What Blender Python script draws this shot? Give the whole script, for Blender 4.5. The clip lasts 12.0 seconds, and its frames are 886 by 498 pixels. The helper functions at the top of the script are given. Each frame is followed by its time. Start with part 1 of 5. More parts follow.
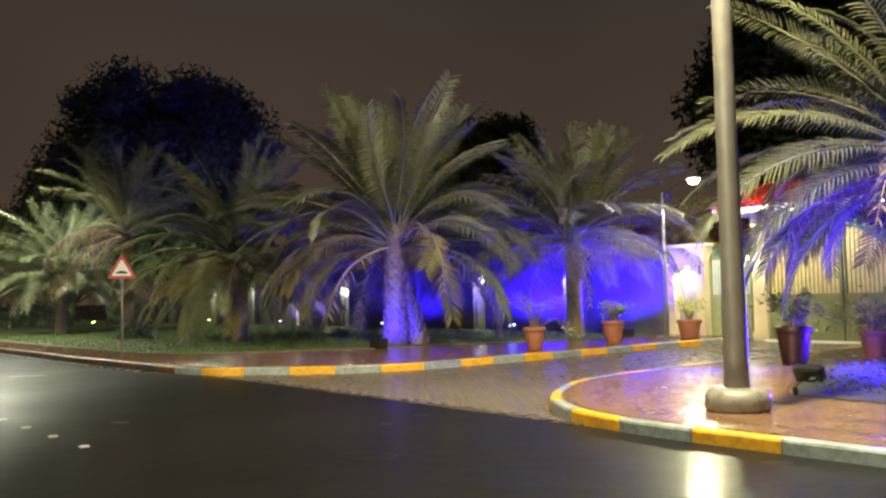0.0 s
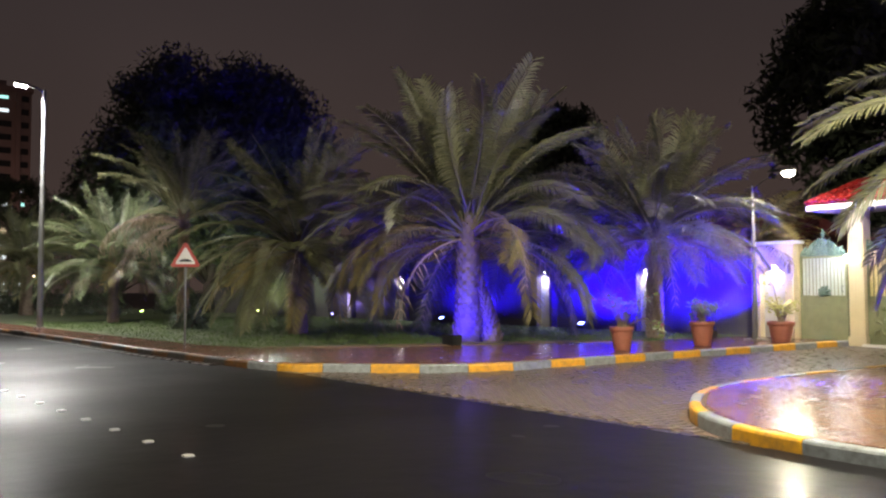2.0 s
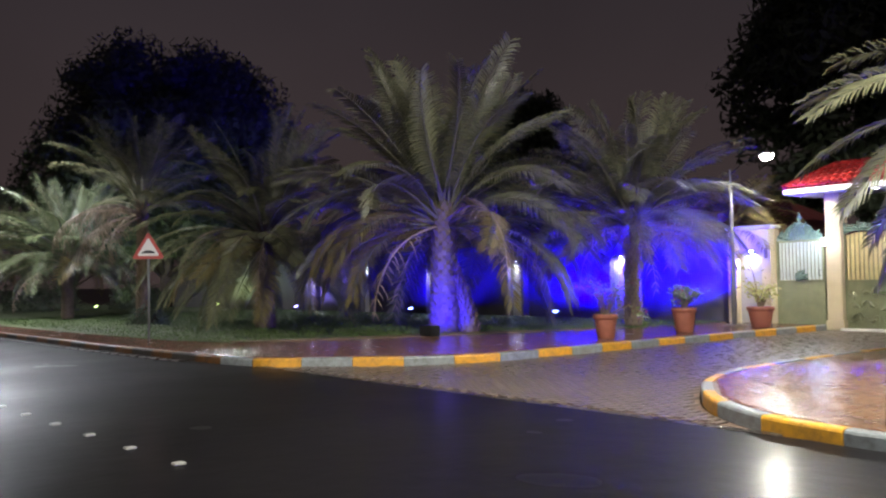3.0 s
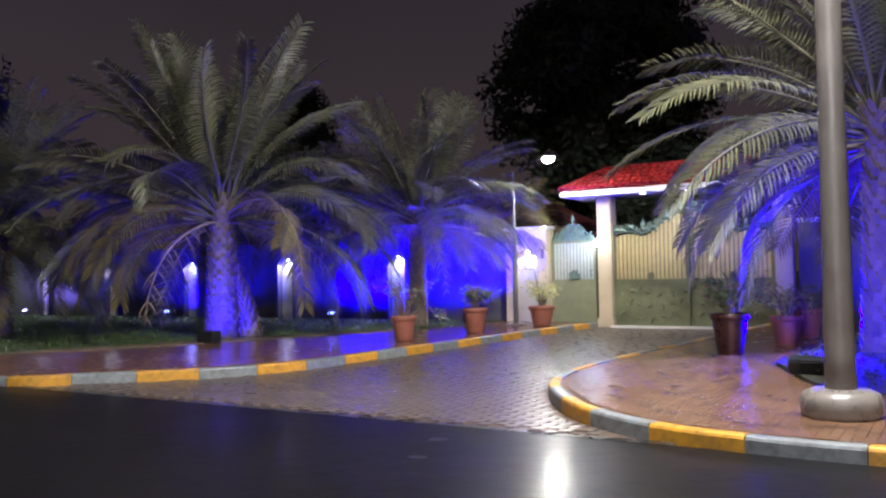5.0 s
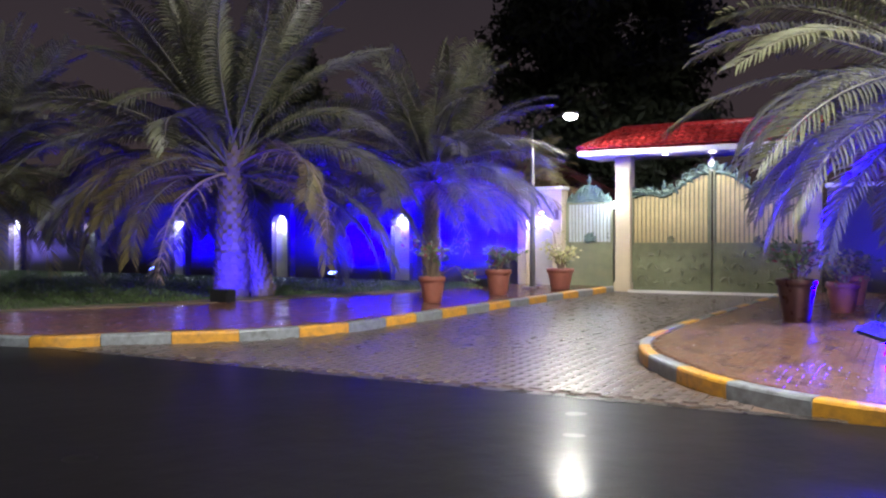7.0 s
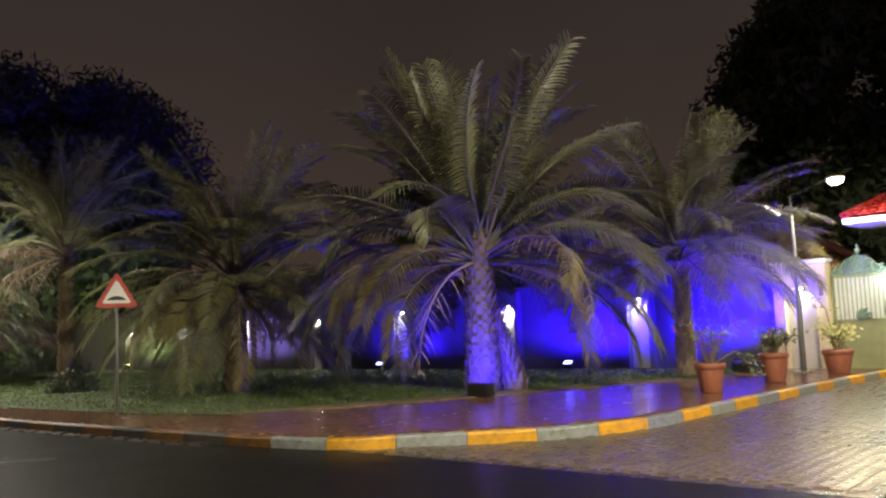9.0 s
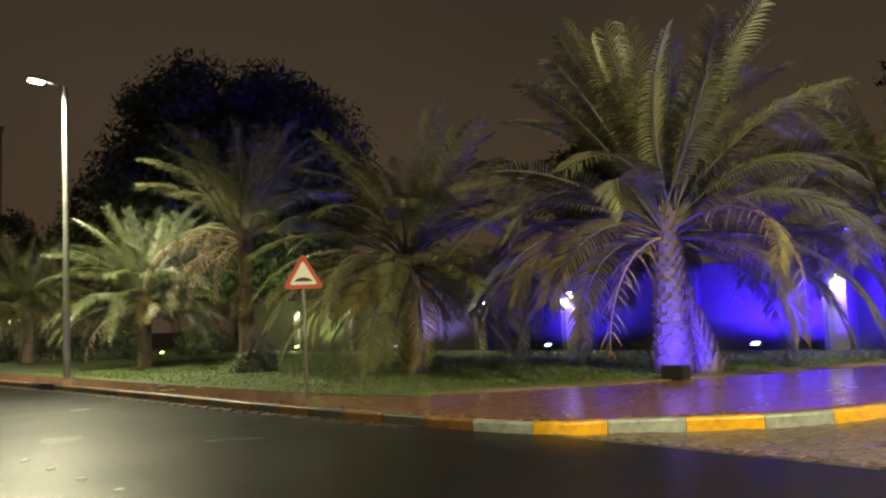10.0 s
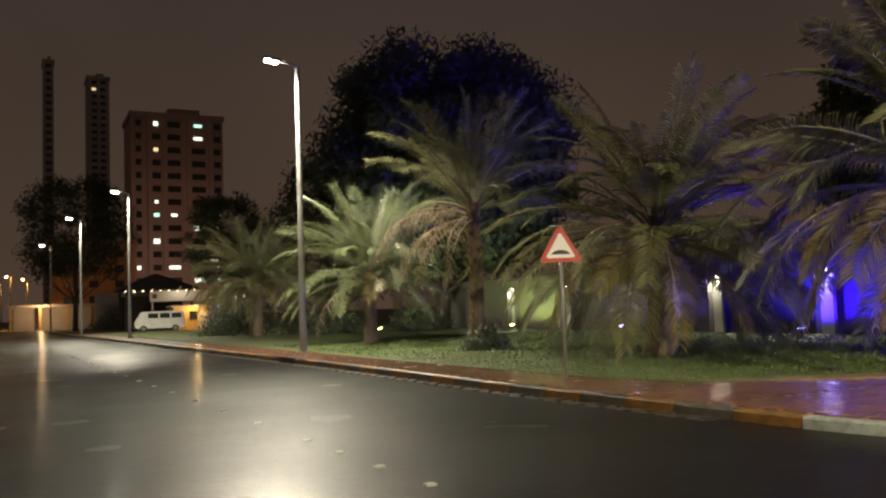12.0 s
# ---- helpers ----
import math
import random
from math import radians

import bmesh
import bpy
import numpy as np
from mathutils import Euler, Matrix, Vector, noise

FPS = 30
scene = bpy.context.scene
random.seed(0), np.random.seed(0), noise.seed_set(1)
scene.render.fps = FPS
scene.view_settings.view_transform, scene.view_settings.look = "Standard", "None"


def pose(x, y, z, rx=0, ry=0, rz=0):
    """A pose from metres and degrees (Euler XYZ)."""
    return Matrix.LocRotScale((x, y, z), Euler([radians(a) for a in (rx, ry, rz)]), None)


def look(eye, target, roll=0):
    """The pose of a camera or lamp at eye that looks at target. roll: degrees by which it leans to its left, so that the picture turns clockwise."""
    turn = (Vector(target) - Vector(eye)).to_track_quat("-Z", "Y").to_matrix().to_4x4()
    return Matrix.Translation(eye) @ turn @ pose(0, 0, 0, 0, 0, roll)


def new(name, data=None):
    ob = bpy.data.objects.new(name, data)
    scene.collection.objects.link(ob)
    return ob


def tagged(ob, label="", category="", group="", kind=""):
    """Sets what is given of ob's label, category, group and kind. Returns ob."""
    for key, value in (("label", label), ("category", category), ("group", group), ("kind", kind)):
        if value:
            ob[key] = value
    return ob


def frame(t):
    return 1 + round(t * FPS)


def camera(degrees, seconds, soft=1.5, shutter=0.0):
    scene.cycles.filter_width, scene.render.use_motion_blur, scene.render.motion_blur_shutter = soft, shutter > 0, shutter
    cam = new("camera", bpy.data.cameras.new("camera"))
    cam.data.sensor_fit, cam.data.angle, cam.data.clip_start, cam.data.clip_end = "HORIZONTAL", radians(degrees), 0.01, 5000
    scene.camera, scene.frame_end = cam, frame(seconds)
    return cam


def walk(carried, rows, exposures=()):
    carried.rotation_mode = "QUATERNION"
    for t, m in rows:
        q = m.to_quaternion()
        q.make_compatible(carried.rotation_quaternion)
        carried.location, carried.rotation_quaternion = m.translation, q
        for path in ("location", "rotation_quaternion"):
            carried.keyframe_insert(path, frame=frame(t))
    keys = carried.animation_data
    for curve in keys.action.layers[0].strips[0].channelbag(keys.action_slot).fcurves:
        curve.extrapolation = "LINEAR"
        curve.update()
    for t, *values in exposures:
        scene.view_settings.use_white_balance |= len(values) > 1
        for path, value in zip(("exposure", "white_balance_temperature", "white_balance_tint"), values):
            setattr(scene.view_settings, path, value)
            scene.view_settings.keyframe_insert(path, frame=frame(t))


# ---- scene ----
cam = camera(55.2, 12.0, soft=2.25)
PATH = [
    (0, (0.527, 0.398, 1.607), (1.809, 1.929, 1.718), -1.3),
    (0.5, (0.429, 0.765, 1.604), (1.656, 2.341, 1.713), -1.8),
    (1, (0.421, 1.247, 1.611), (1.628, 2.839, 1.715), -1.6),
    (1.5, (0.406, 1.715, 1.617), (1.613, 3.307, 1.706), -1.0),
    (2, (0.399, 2.154, 1.631), (1.62, 3.735, 1.73), -0.2),
    (2.5, (0.419, 2.645, 1.609), (1.664, 4.207, 1.708), -0.6),
    (4.5, (0.444, 4.386, 1.565), (2.053, 5.573, 1.593), -0.7),
    (5, (0.485, 4.948, 1.635), (2.185, 5.998, 1.699), -1.1),
    (5.5, (0.513, 5.464, 1.612), (2.238, 6.474, 1.658), -1.2),
    (6, (0.529, 5.967, 1.58), (2.3, 6.895, 1.6), -1.3),
    (6.5, (0.542, 6.43, 1.572), (2.315, 7.356, 1.559), -0.5),
    (8.5, (0.403, 8.469, 1.574), (1.987, 9.687, 1.653), -0.8),
    (9, (0.408, 8.976, 1.586), (1.92, 10.271, 1.778), -2.3),
    (9.5, (0.312, 9.508, 1.577), (1.721, 10.914, 1.77), -3.5),
    (10, (0.312, 10.035, 1.57), (1.583, 11.571, 1.735), -2.6),
    (10.5, (0.244, 10.58, 1.578), (1.397, 12.206, 1.746), -1.8),
    (11, (0.176, 11.073, 1.565), (1.238, 12.761, 1.729), -1.9),
    (11.5, (0.08, 11.507, 1.604), (1.059, 13.244, 1.752), -1.9),
    (12, (-0.001, 11.977, 1.576), (0.895, 13.76, 1.71), -2.0),
]
EXPOSURES = [(0, 1.15, 6900, -8), (1.0, 1.1, 6700, -5), (1.5, 1.0, 6400, 4), (2.5, 0.75, 5700, 10), (4.0, 0.60, 5150, 18), (6.5, 0.61, 5150, 18), (8.5, 0.70, 5800, 12), (9.0, 0.76, 6700, 3), (9.5, 0.92, 8200, -11), (10.0, 1.08, 8800, -14), (10.5, 1.12, 8800, -14), (11.0, 1.15, 8200, -6), (12, 1.12, 7500, 0)]
SKY, STREET_NEAR, STREET_FAR, FLOOD = 1.5, 7600, 5000, 520
walk(cam, [(t, look(eye, target, roll)) for t, eye, target, roll in PATH], EXPOSURES)

# ---- night sky and lights ----
world = bpy.data.worlds.new("night_sky")
scene.world = world
world.use_nodes = True
wn = world.node_tree.nodes
wl = world.node_tree.links
wbg = wn["Background"]
wtc, wsep, wramp, wnoi, wmix = (wn.new("ShaderNodeTexCoord"), wn.new("ShaderNodeSeparateXYZ"), wn.new("ShaderNodeValToRGB"),
                                wn.new("ShaderNodeTexNoise"), wn.new("ShaderNodeMix"))
wl.new(wtc.outputs["Generated"], wsep.inputs[0])
wl.new(wsep.outputs["Z"], wramp.inputs[0])
wramp.color_ramp.elements[0].position, wramp.color_ramp.elements[0].color = 0.0, (0.030, 0.019, 0.015, 1)
wramp.color_ramp.elements[1].position, wramp.color_ramp.elements[1].color = 0.55, (0.012, 0.010, 0.011, 1)
wnoi.inputs["Scale"].default_value, wnoi.inputs["Detail"].default_value = 2.2, 3
wl.new(wtc.outputs["Generated"], wnoi.inputs["Vector"])
wmix.data_type, wmix.blend_type = "RGBA", "MULTIPLY"
wmix.inputs[0].default_value = 0.5
wl.new(wramp.outputs[0], wmix.inputs[6])
wl.new(wnoi.outputs[0], wmix.inputs[7])
wl.new(wmix.outputs[2], wbg.inputs[0])
wbg.inputs[1].default_value = SKY


def lamp(name, kind, place, power, colour, radius=0.1, aim=None, cone=120, blend=0.5):
    data = bpy.data.lights.new(name, kind)
    data.energy, data.color = power, colour
    data.shadow_soft_size = radius
    ob = new(name, data)
    ob.matrix_world = look(place, aim) if aim else Matrix.Translation(place)
    if kind == "SPOT":
        data.spot_size, data.spot_blend = radians(cone), blend
    return ob


WHITE = (1.0, 0.94, 0.84)
COOL = (0.92, 0.97, 1.0)
WARM = (1.0, 0.86, 0.62)
BLUE = (0.024, 0.002, 1.0)
VIOLET = (0.34, 0.24, 1.0)
LIME = (0.80, 1.0, 0.35)
AMBER = (1.0, 0.45, 0.12)


# ---- materials ----
def mat(name, colour, rough=0.6, vary=0.25, scale=4.0, bump=0.15, fine=60.0, metal=0.0, second=None, spots=0.5, random_tone=0.0,
        rough_vary=0.12, spec=0.5, detail=5, through_light=0.0, coat=0.0, coat_rough=0.15, coat_vary=0.0, ripple=0.0):
    """A procedural surface: two scales of noise in the colour, fine relief, uneven gloss."""
    m = bpy.data.materials.new(name)
    m.use_nodes = True
    n, l = m.node_tree.nodes, m.node_tree.links
    b = n["Principled BSDF"]
    tc = n.new("ShaderNodeTexCoord")
    big, small = n.new("ShaderNodeTexNoise"), n.new("ShaderNodeTexNoise")
    for node, s, d in ((big, scale, detail), (small, fine, 3)):
        node.inputs["Scale"].default_value, node.inputs["Detail"].default_value = s, d
        l.new(tc.outputs["Object"], node.inputs["Vector"])
    ramp = n.new("ShaderNodeValToRGB")
    lo = second if second else tuple(c * (1 - vary) for c in colour)
    ramp.color_ramp.elements[0].position, ramp.color_ramp.elements[1].position = spots - 0.17, spots + 0.17
    ramp.color_ramp.elements[0].color, ramp.color_ramp.elements[1].color = (*lo, 1), (*colour, 1)
    l.new(big.outputs[0], ramp.inputs[0])
    mix = n.new("ShaderNodeMix")
    mix.data_type, mix.blend_type = "RGBA", "MULTIPLY"
    mix.inputs[0].default_value = min(1.0, vary * 1.6)
    tone = n.new("ShaderNodeMapRange")
    tone.inputs[3].default_value, tone.inputs[4].default_value = 0.55, 1.35
    l.new(small.outputs[0], tone.inputs[0])
    l.new(ramp.outputs[0], mix.inputs[6])
    l.new(tone.outputs[0], mix.inputs[7])
    last = mix.outputs[2]
    if random_tone:
        info = n.new("ShaderNodeObjectInfo")
        geo = n.new("ShaderNodeNewGeometry")
        add = n.new("ShaderNodeMath")
        add.operation = "ADD"
        l.new(info.outputs["Random"], add.inputs[0])
        l.new(geo.outputs["Random Per Island"], add.inputs[1])
        rng = n.new("ShaderNodeMapRange")
        rng.inputs[2].default_value = 2.0
        rng.inputs[3].default_value, rng.inputs[4].default_value = 1 - random_tone, 1 + random_tone
        l.new(add.outputs[0], rng.inputs[0])
        mul = n.new("ShaderNodeMix")
        mul.data_type, mul.blend_type = "RGBA", "MULTIPLY"
        mul.inputs[0].default_value = 1.0
        l.new(last, mul.inputs[6])
        l.new(rng.outputs[0], mul.inputs[7])
        last = mul.outputs[2]
    l.new(last, b.inputs["Base Color"])
    rr = n.new("ShaderNodeMapRange")
    rr.interpolation_type = 'SMOOTHSTEP'
    rr.inputs[1].default_value, rr.inputs[2].default_value = 0.25, 0.75
    rr.inputs[3].default_value, rr.inputs[4].default_value = max(0.03, rough - rough_vary), min(1.0, rough + rough_vary)
    l.new(big.outputs[0], rr.inputs[0])
    l.new(rr.outputs[0], b.inputs["Roughness"])
    b.inputs["Metallic"].default_value = metal
    b.inputs["Specular IOR Level"].default_value = spec
    if coat:
        film = n.new("ShaderNodeMapRange")
        film.interpolation_type = 'SMOOTHSTEP'
        film.inputs[1].default_value, film.inputs[2].default_value = 0.2, 0.8
        film.inputs[3].default_value, film.inputs[4].default_value = coat * 1.25, coat * 0.6
        l.new(big.outputs[0], film.inputs[0])
        l.new(film.outputs[0], b.inputs["Coat Weight"])
        pool = n.new("ShaderNodeTexNoise")
        pool.inputs["Scale"].default_value, pool.inputs["Detail"].default_value = scale * 2.7, 1.5
        l.new(tc.outputs["Object"], pool.inputs["Vector"])
        wet = n.new("ShaderNodeMapRange")
        wet.inputs[1].default_value, wet.inputs[2].default_value = 0.25, 0.75
        wet.interpolation_type = 'SMOOTHSTEP'
        wet.inputs[3].default_value, wet.inputs[4].default_value = coat_rough - coat_vary, coat_rough + coat_vary
        l.new(pool.outputs[0], wet.inputs[0])
        l.new(wet.outputs[0], b.inputs["Coat Roughness"])
        b.inputs["Coat IOR"].default_value = 1.33
    if through_light:
        leaf = n.new("ShaderNodeBsdfTranslucent")
        both = n.new("ShaderNodeMixShader")
        both.inputs[0].default_value = through_light
        l.new(last, leaf.inputs[0])
        l.new(b.outputs[0], both.inputs[1])
        l.new(leaf.outputs[0], both.inputs[2])
        l.new(both.outputs[0], n["Material Output"].inputs[0])
    if bump:
        bp = n.new("ShaderNodeBump")
        bp.inputs["Strength"].default_value, bp.inputs["Distance"].default_value = bump, 0.02
        l.new(small.outputs[0], bp.inputs["Height"])
        l.new(bp.outputs[0], b.inputs["Normal"])
        if ripple:
            wave, swell = n.new("ShaderNodeTexNoise"), n.new("ShaderNodeBump")
            wave.inputs["Scale"].default_value, wave.inputs["Detail"].default_value = 3.2, 3.0
            l.new(tc.outputs["Object"], wave.inputs["Vector"])
            swell.inputs["Strength"].default_value, swell.inputs["Distance"].default_value = ripple, 0.05
            l.new(wave.outputs[0], swell.inputs["Height"])
            l.new(swell.outputs[0], bp.inputs["Normal"])
            l.new(swell.outputs[0], b.inputs["Coat Normal"])
    return m


def glow(name, colour, strength):
    m = bpy.data.materials.new(name)
    m.use_nodes = True
    b = m.node_tree.nodes["Principled BSDF"]
    b.inputs["Base Color"].default_value = (*colour, 1)
    b.inputs["Emission Color"].default_value = (*colour, 1)
    b.inputs["Emission Strength"].default_value = strength
    return m


M_ASPHALT = mat("wet_asphalt", (0.008, 0.0068, 0.0075), 0.5, 0.35, 0.22, 0.04, 120, detail=2.5, rough_vary=0.08, spec=0.11, coat=0.33, coat_rough=0.215, coat_vary=0.065, ripple=0.16)
M_GROUND = mat("damp_sand_ground", (0.16, 0.12, 0.08), 0.7, 0.3, 0.5, 0.3, 30)
M_KERB_Y = mat("worn_yellow_kerb_paint", (0.72, 0.36, 0.02), 0.38, 0.22, 9, 0.3, 70, second=(0.36, 0.19, 0.05), spots=0.42, random_tone=0.2)
M_KERB_G = mat("worn_grey_kerb_paint", (0.30, 0.32, 0.33), 0.4, 0.25, 9, 0.3, 70, second=(0.16, 0.155, 0.15), spots=0.45, random_tone=0.25)
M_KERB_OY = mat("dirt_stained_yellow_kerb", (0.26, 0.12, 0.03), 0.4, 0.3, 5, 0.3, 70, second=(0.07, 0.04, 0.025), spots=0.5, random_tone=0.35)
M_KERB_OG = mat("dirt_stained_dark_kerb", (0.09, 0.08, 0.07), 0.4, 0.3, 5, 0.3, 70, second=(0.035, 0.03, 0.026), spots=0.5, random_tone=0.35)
M_GUTTER = mat("wet_gutter_concrete", (0.05, 0.042, 0.038), 0.3, 0.3, 3, 0.15, 70)
M_PAVER = mat("wet_driveway_paver", (0.13, 0.10, 0.082), 0.31, 0.25, 6, 0.12, 90, random_tone=0.3, rough_vary=0.1)
M_PINK = mat("wet_pink_paver", (0.205, 0.112, 0.062), 0.19, 0.15, 1.5, 0.08, 90, random_tone=0.06, rough_vary=0.08, spec=0.3)
M_ZIGZAG = mat("wet_dark_zigzag_paver", (0.115, 0.064, 0.044), 0.22, 0.2, 3, 0.1, 90, random_tone=0.12, spec=0.3)
M_DARKP = mat("wet_charcoal_paver", (0.13, 0.08, 0.055), 0.2, 0.2, 3, 0.15, 90, random_tone=0.2)
M_REDP = mat("wet_red_paver", (0.20, 0.10, 0.07), 0.14, 0.2, 2, 0.08, 60, random_tone=0.16, rough_vary=0.07)
M_JOINT = mat("paver_joint", (0.13, 0.085, 0.06), 0.5, 0.2, 8, 0.2, 80)
M_LAWN = mat("lawn_soil_and_turf", (0.08, 0.11, 0.03), 0.8, 0.4, 1.2, 0.5, 60, second=(0.05, 0.05, 0.02))
M_GRASS = mat("grass_blade", (0.085, 0.135, 0.03), 0.6, 0.3, 0.8, 0.0, 20, random_tone=0.22)
M_SOIL = mat("bare_sandy_soil", (0.20, 0.14, 0.08), 0.8, 0.35, 1.5, 0.4, 40)
M_BED = mat("planting_bed", (0.03, 0.034, 0.018), 0.8, 0.4, 1.4, 0.5, 40, second=(0.03, 0.025, 0.015))
M_FROND = mat("date_palm_leaflet", (0.205, 0.205, 0.105), 0.4, 0.3, 1.0, 0.0, 14, random_tone=0.4, through_light=0.35, spec=0.4)
M_FROND_B = mat("blue_green_palm_leaflet", (0.17, 0.20, 0.095), 0.42, 0.3, 1.0, 0.0, 14, random_tone=0.35, through_light=0.2)
M_FROND_DRY = mat("dry_palm_leaflet", (0.37, 0.28, 0.19), 0.6, 0.3, 1.0, 0.0, 14, random_tone=0.3)
M_FROND_YEL = mat("yellowing_palm_leaflet", (0.27, 0.22, 0.08), 0.5, 0.3, 1.0, 0.0, 14, random_tone=0.3, through_light=0.35)
M_RACHIS = mat("palm_leaf_stalk", (0.17, 0.16, 0.09), 0.5, 0.2, 3, 0.05, 30, random_tone=0.2)
M_TRUNK = mat("palm_trunk_fibre", (0.19, 0.14, 0.095), 0.8, 0.35, 5, 0.5, 50)
M_STUB = mat("cut_palm_leaf_base", (0.24, 0.18, 0.12), 0.75, 0.3, 6, 0.4, 50, random_tone=0.3)
M_LEAF = mat("dark_tree_leaf", (0.10, 0.12, 0.07), 0.55, 0.3, 0.6, 0.0, 9, random_tone=0.3, spec=0.5, through_light=0.35)
M_BARK = mat("tree_bark", (0.12, 0.09, 0.065), 0.85, 0.3, 6, 0.5, 40)
# cream wall with the night shade put into its colour, nearly black
M_WALL = mat("shade_darkened_boundary_render", (0.095, 0.085, 0.08), 0.6, 0.12, 1.2, 0.12, 60)
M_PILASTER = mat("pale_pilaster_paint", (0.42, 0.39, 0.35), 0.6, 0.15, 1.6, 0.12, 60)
M_CREAM = mat("cream_pillar_paint", (0.56, 0.47, 0.30), 0.5, 0.1, 1.5, 0.08, 60)
M_COPING = mat("white_painted_concrete", (0.76, 0.74, 0.70), 0.5, 0.12, 2, 0.1, 60)
M_TILE = mat("red_glazed_roof_tile", (0.36, 0.028, 0.026), 0.32, 0.25, 4, 0.1, 50, random_tone=0.2)
M_TILE_OLD = mat("old_maroon_roof_tile", (0.17, 0.035, 0.035), 0.6, 0.3, 3, 0.2, 50, random_tone=0.2)
M_GATE = mat("grey_green_gate_metal", (0.235, 0.245, 0.135), 0.42, 0.18, 4, 0.12, 60, metal=0.1)
M_GATE_D = mat("verdigris_ornament_metal", (0.17, 0.25, 0.205), 0.45, 0.3, 12, 0.2, 60, metal=0.2)
M_SLAT = mat("cream_gate_slat", (0.60, 0.50, 0.23), 0.45, 0.14, 4, 0.08, 60)
M_SLAT_G = mat("pale_grey_gate_slat", (0.46, 0.50, 0.49), 0.42, 0.14, 4, 0.08, 60)
M_POLE = mat("galvanised_pole", (0.22, 0.215, 0.21), 0.45, 0.2, 3, 0.08, 60, metal=0.2)
M_POLE_D = mat("dull_lamp_post_paint", (0.19, 0.165, 0.15), 0.45, 0.2, 3, 0.08, 60, metal=0.2)
M_BASE = mat("cast_concrete_base", (0.22, 0.19, 0.165), 0.3, 0.3, 6, 0.25, 60)
M_TERRA = mat("terracotta", (0.36, 0.125, 0.08), 0.5, 0.22, 6, 0.12, 60)
M_DARKPOT = mat("dark_brown_glazed_clay", (0.075, 0.03, 0.025), 0.35, 0.25, 6, 0.12, 60)
M_POTSOIL = mat("potting_soil", (0.05, 0.035, 0.025), 0.9, 0.3, 10, 0.5, 60)
M_PLANT = mat("shrub_leaf", (0.13, 0.17, 0.05), 0.45, 0.3, 3, 0.0, 20, random_tone=0.35)
M_PLANT_Y = mat("pale_yellow_leaf", (0.34, 0.32, 0.10), 0.5, 0.3, 3, 0.0, 20, random_tone=0.3)
M_FLOWER = mat("magenta_bract", (0.30, 0.05, 0.06), 0.55, 0.3, 3, 0.0, 20, random_tone=0.3)
M_STEM = mat("woody_stem", (0.22, 0.15, 0.09), 0.7, 0.3, 6, 0.2, 40)
M_BLACK = mat("black_housing", (0.02, 0.02, 0.022), 0.4, 0.2, 6, 0.08, 60)
M_RED = mat("red_sign_border", (0.44, 0.06, 0.045), 0.4, 0.12, 4, 0.03, 60)
M_SIGNW = mat("white_sign_sheet", (0.74, 0.71, 0.68), 0.4, 0.08, 3, 0.02, 60)
M_STUD = mat("dull_white_road_stud", (0.38, 0.37, 0.34), 0.35, 0.1, 5, 0.05, 60)
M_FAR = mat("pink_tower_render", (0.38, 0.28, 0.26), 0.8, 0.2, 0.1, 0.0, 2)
# paler than the nearer tower's render
M_FAR_D = mat("pale_tower_cladding", (0.5, 0.45, 0.44), 0.8, 0.2, 0.1, 0.0, 2)
M_GLASS = mat("dark_window_glass", (0.02, 0.022, 0.025), 0.15, 0.2, 1, 0.0, 10)
M_VAN = mat("white_van_paint", (0.62, 0.60, 0.57), 0.35, 0.1, 2, 0.02, 40)
M_OCHRE = mat("ochre_kiosk_paint", (0.62, 0.40, 0.14), 0.6, 0.15, 2, 0.08, 40)
M_PALE = mat("pale_far_plaster", (0.45, 0.40, 0.36), 0.7, 0.15, 0.6, 0.05, 20)
M_BRICKBLDG = mat("orange_pink_far_plaster", (0.36, 0.20, 0.14), 0.8, 0.2, 0.2, 0.0, 4)
M_THATCH = mat("dark_pavilion_roof", (0.05, 0.035, 0.03), 0.8, 0.3, 2, 0.2, 20)
M_RUBBER = mat("tyre_rubber", (0.02, 0.02, 0.02), 0.7, 0.2, 8, 0.1, 40)
G_STREET = glow("lit_street_lamp_lens", (1.0, 0.95, 0.86), 60)
G_SCONCE = glow("lit_wall_lamp_glass", (1.0, 0.95, 0.86), 30)
G_GARDEN = glow("lit_garden_lamp_bowl", (1.0, 0.88, 0.62), 50)
G_SOFFIT = glow("lit_soffit_lens", (1.0, 0.93, 0.78), 25)
G_BLUE = glow("lit_blue_flood_lens", (0.25, 0.32, 1.0), 9)
G_VIOLET = glow("lit_violet_flood_lens", (0.45, 0.38, 1.0), 6)
G_LIME = glow("lit_yellow_green_flood_lens", (0.70, 1.0, 0.22), 9)
G_AMBER = glow("lit_sodium_lens", (1.0, 0.5, 0.15), 80)
G_WIN_W = glow("lit_window_white", (0.85, 0.92, 0.9), 0.8)
G_WIN_Y = glow("lit_window_yellow", (0.95, 0.75, 0.45), 0.5)
G_WIN_G = glow("lit_window_cyan", (0.45, 0.95, 0.8), 0.85)
G_BULB = glow("lit_festoon_bulb", (1.0, 0.8, 0.5), 3.0)


# ---- mesh helpers ----
def mesh_of(bm, name, mats, smooth=False):
    me = bpy.data.meshes.new(name)
    bm.normal_update()
    bm.to_mesh(me)
    bm.free()
    for m in mats if isinstance(mats, (list, tuple)) else [mats]:
        me.materials.append(m)
    if smooth:
        for p in me.polygons:
            p.use_smooth = True
    return me


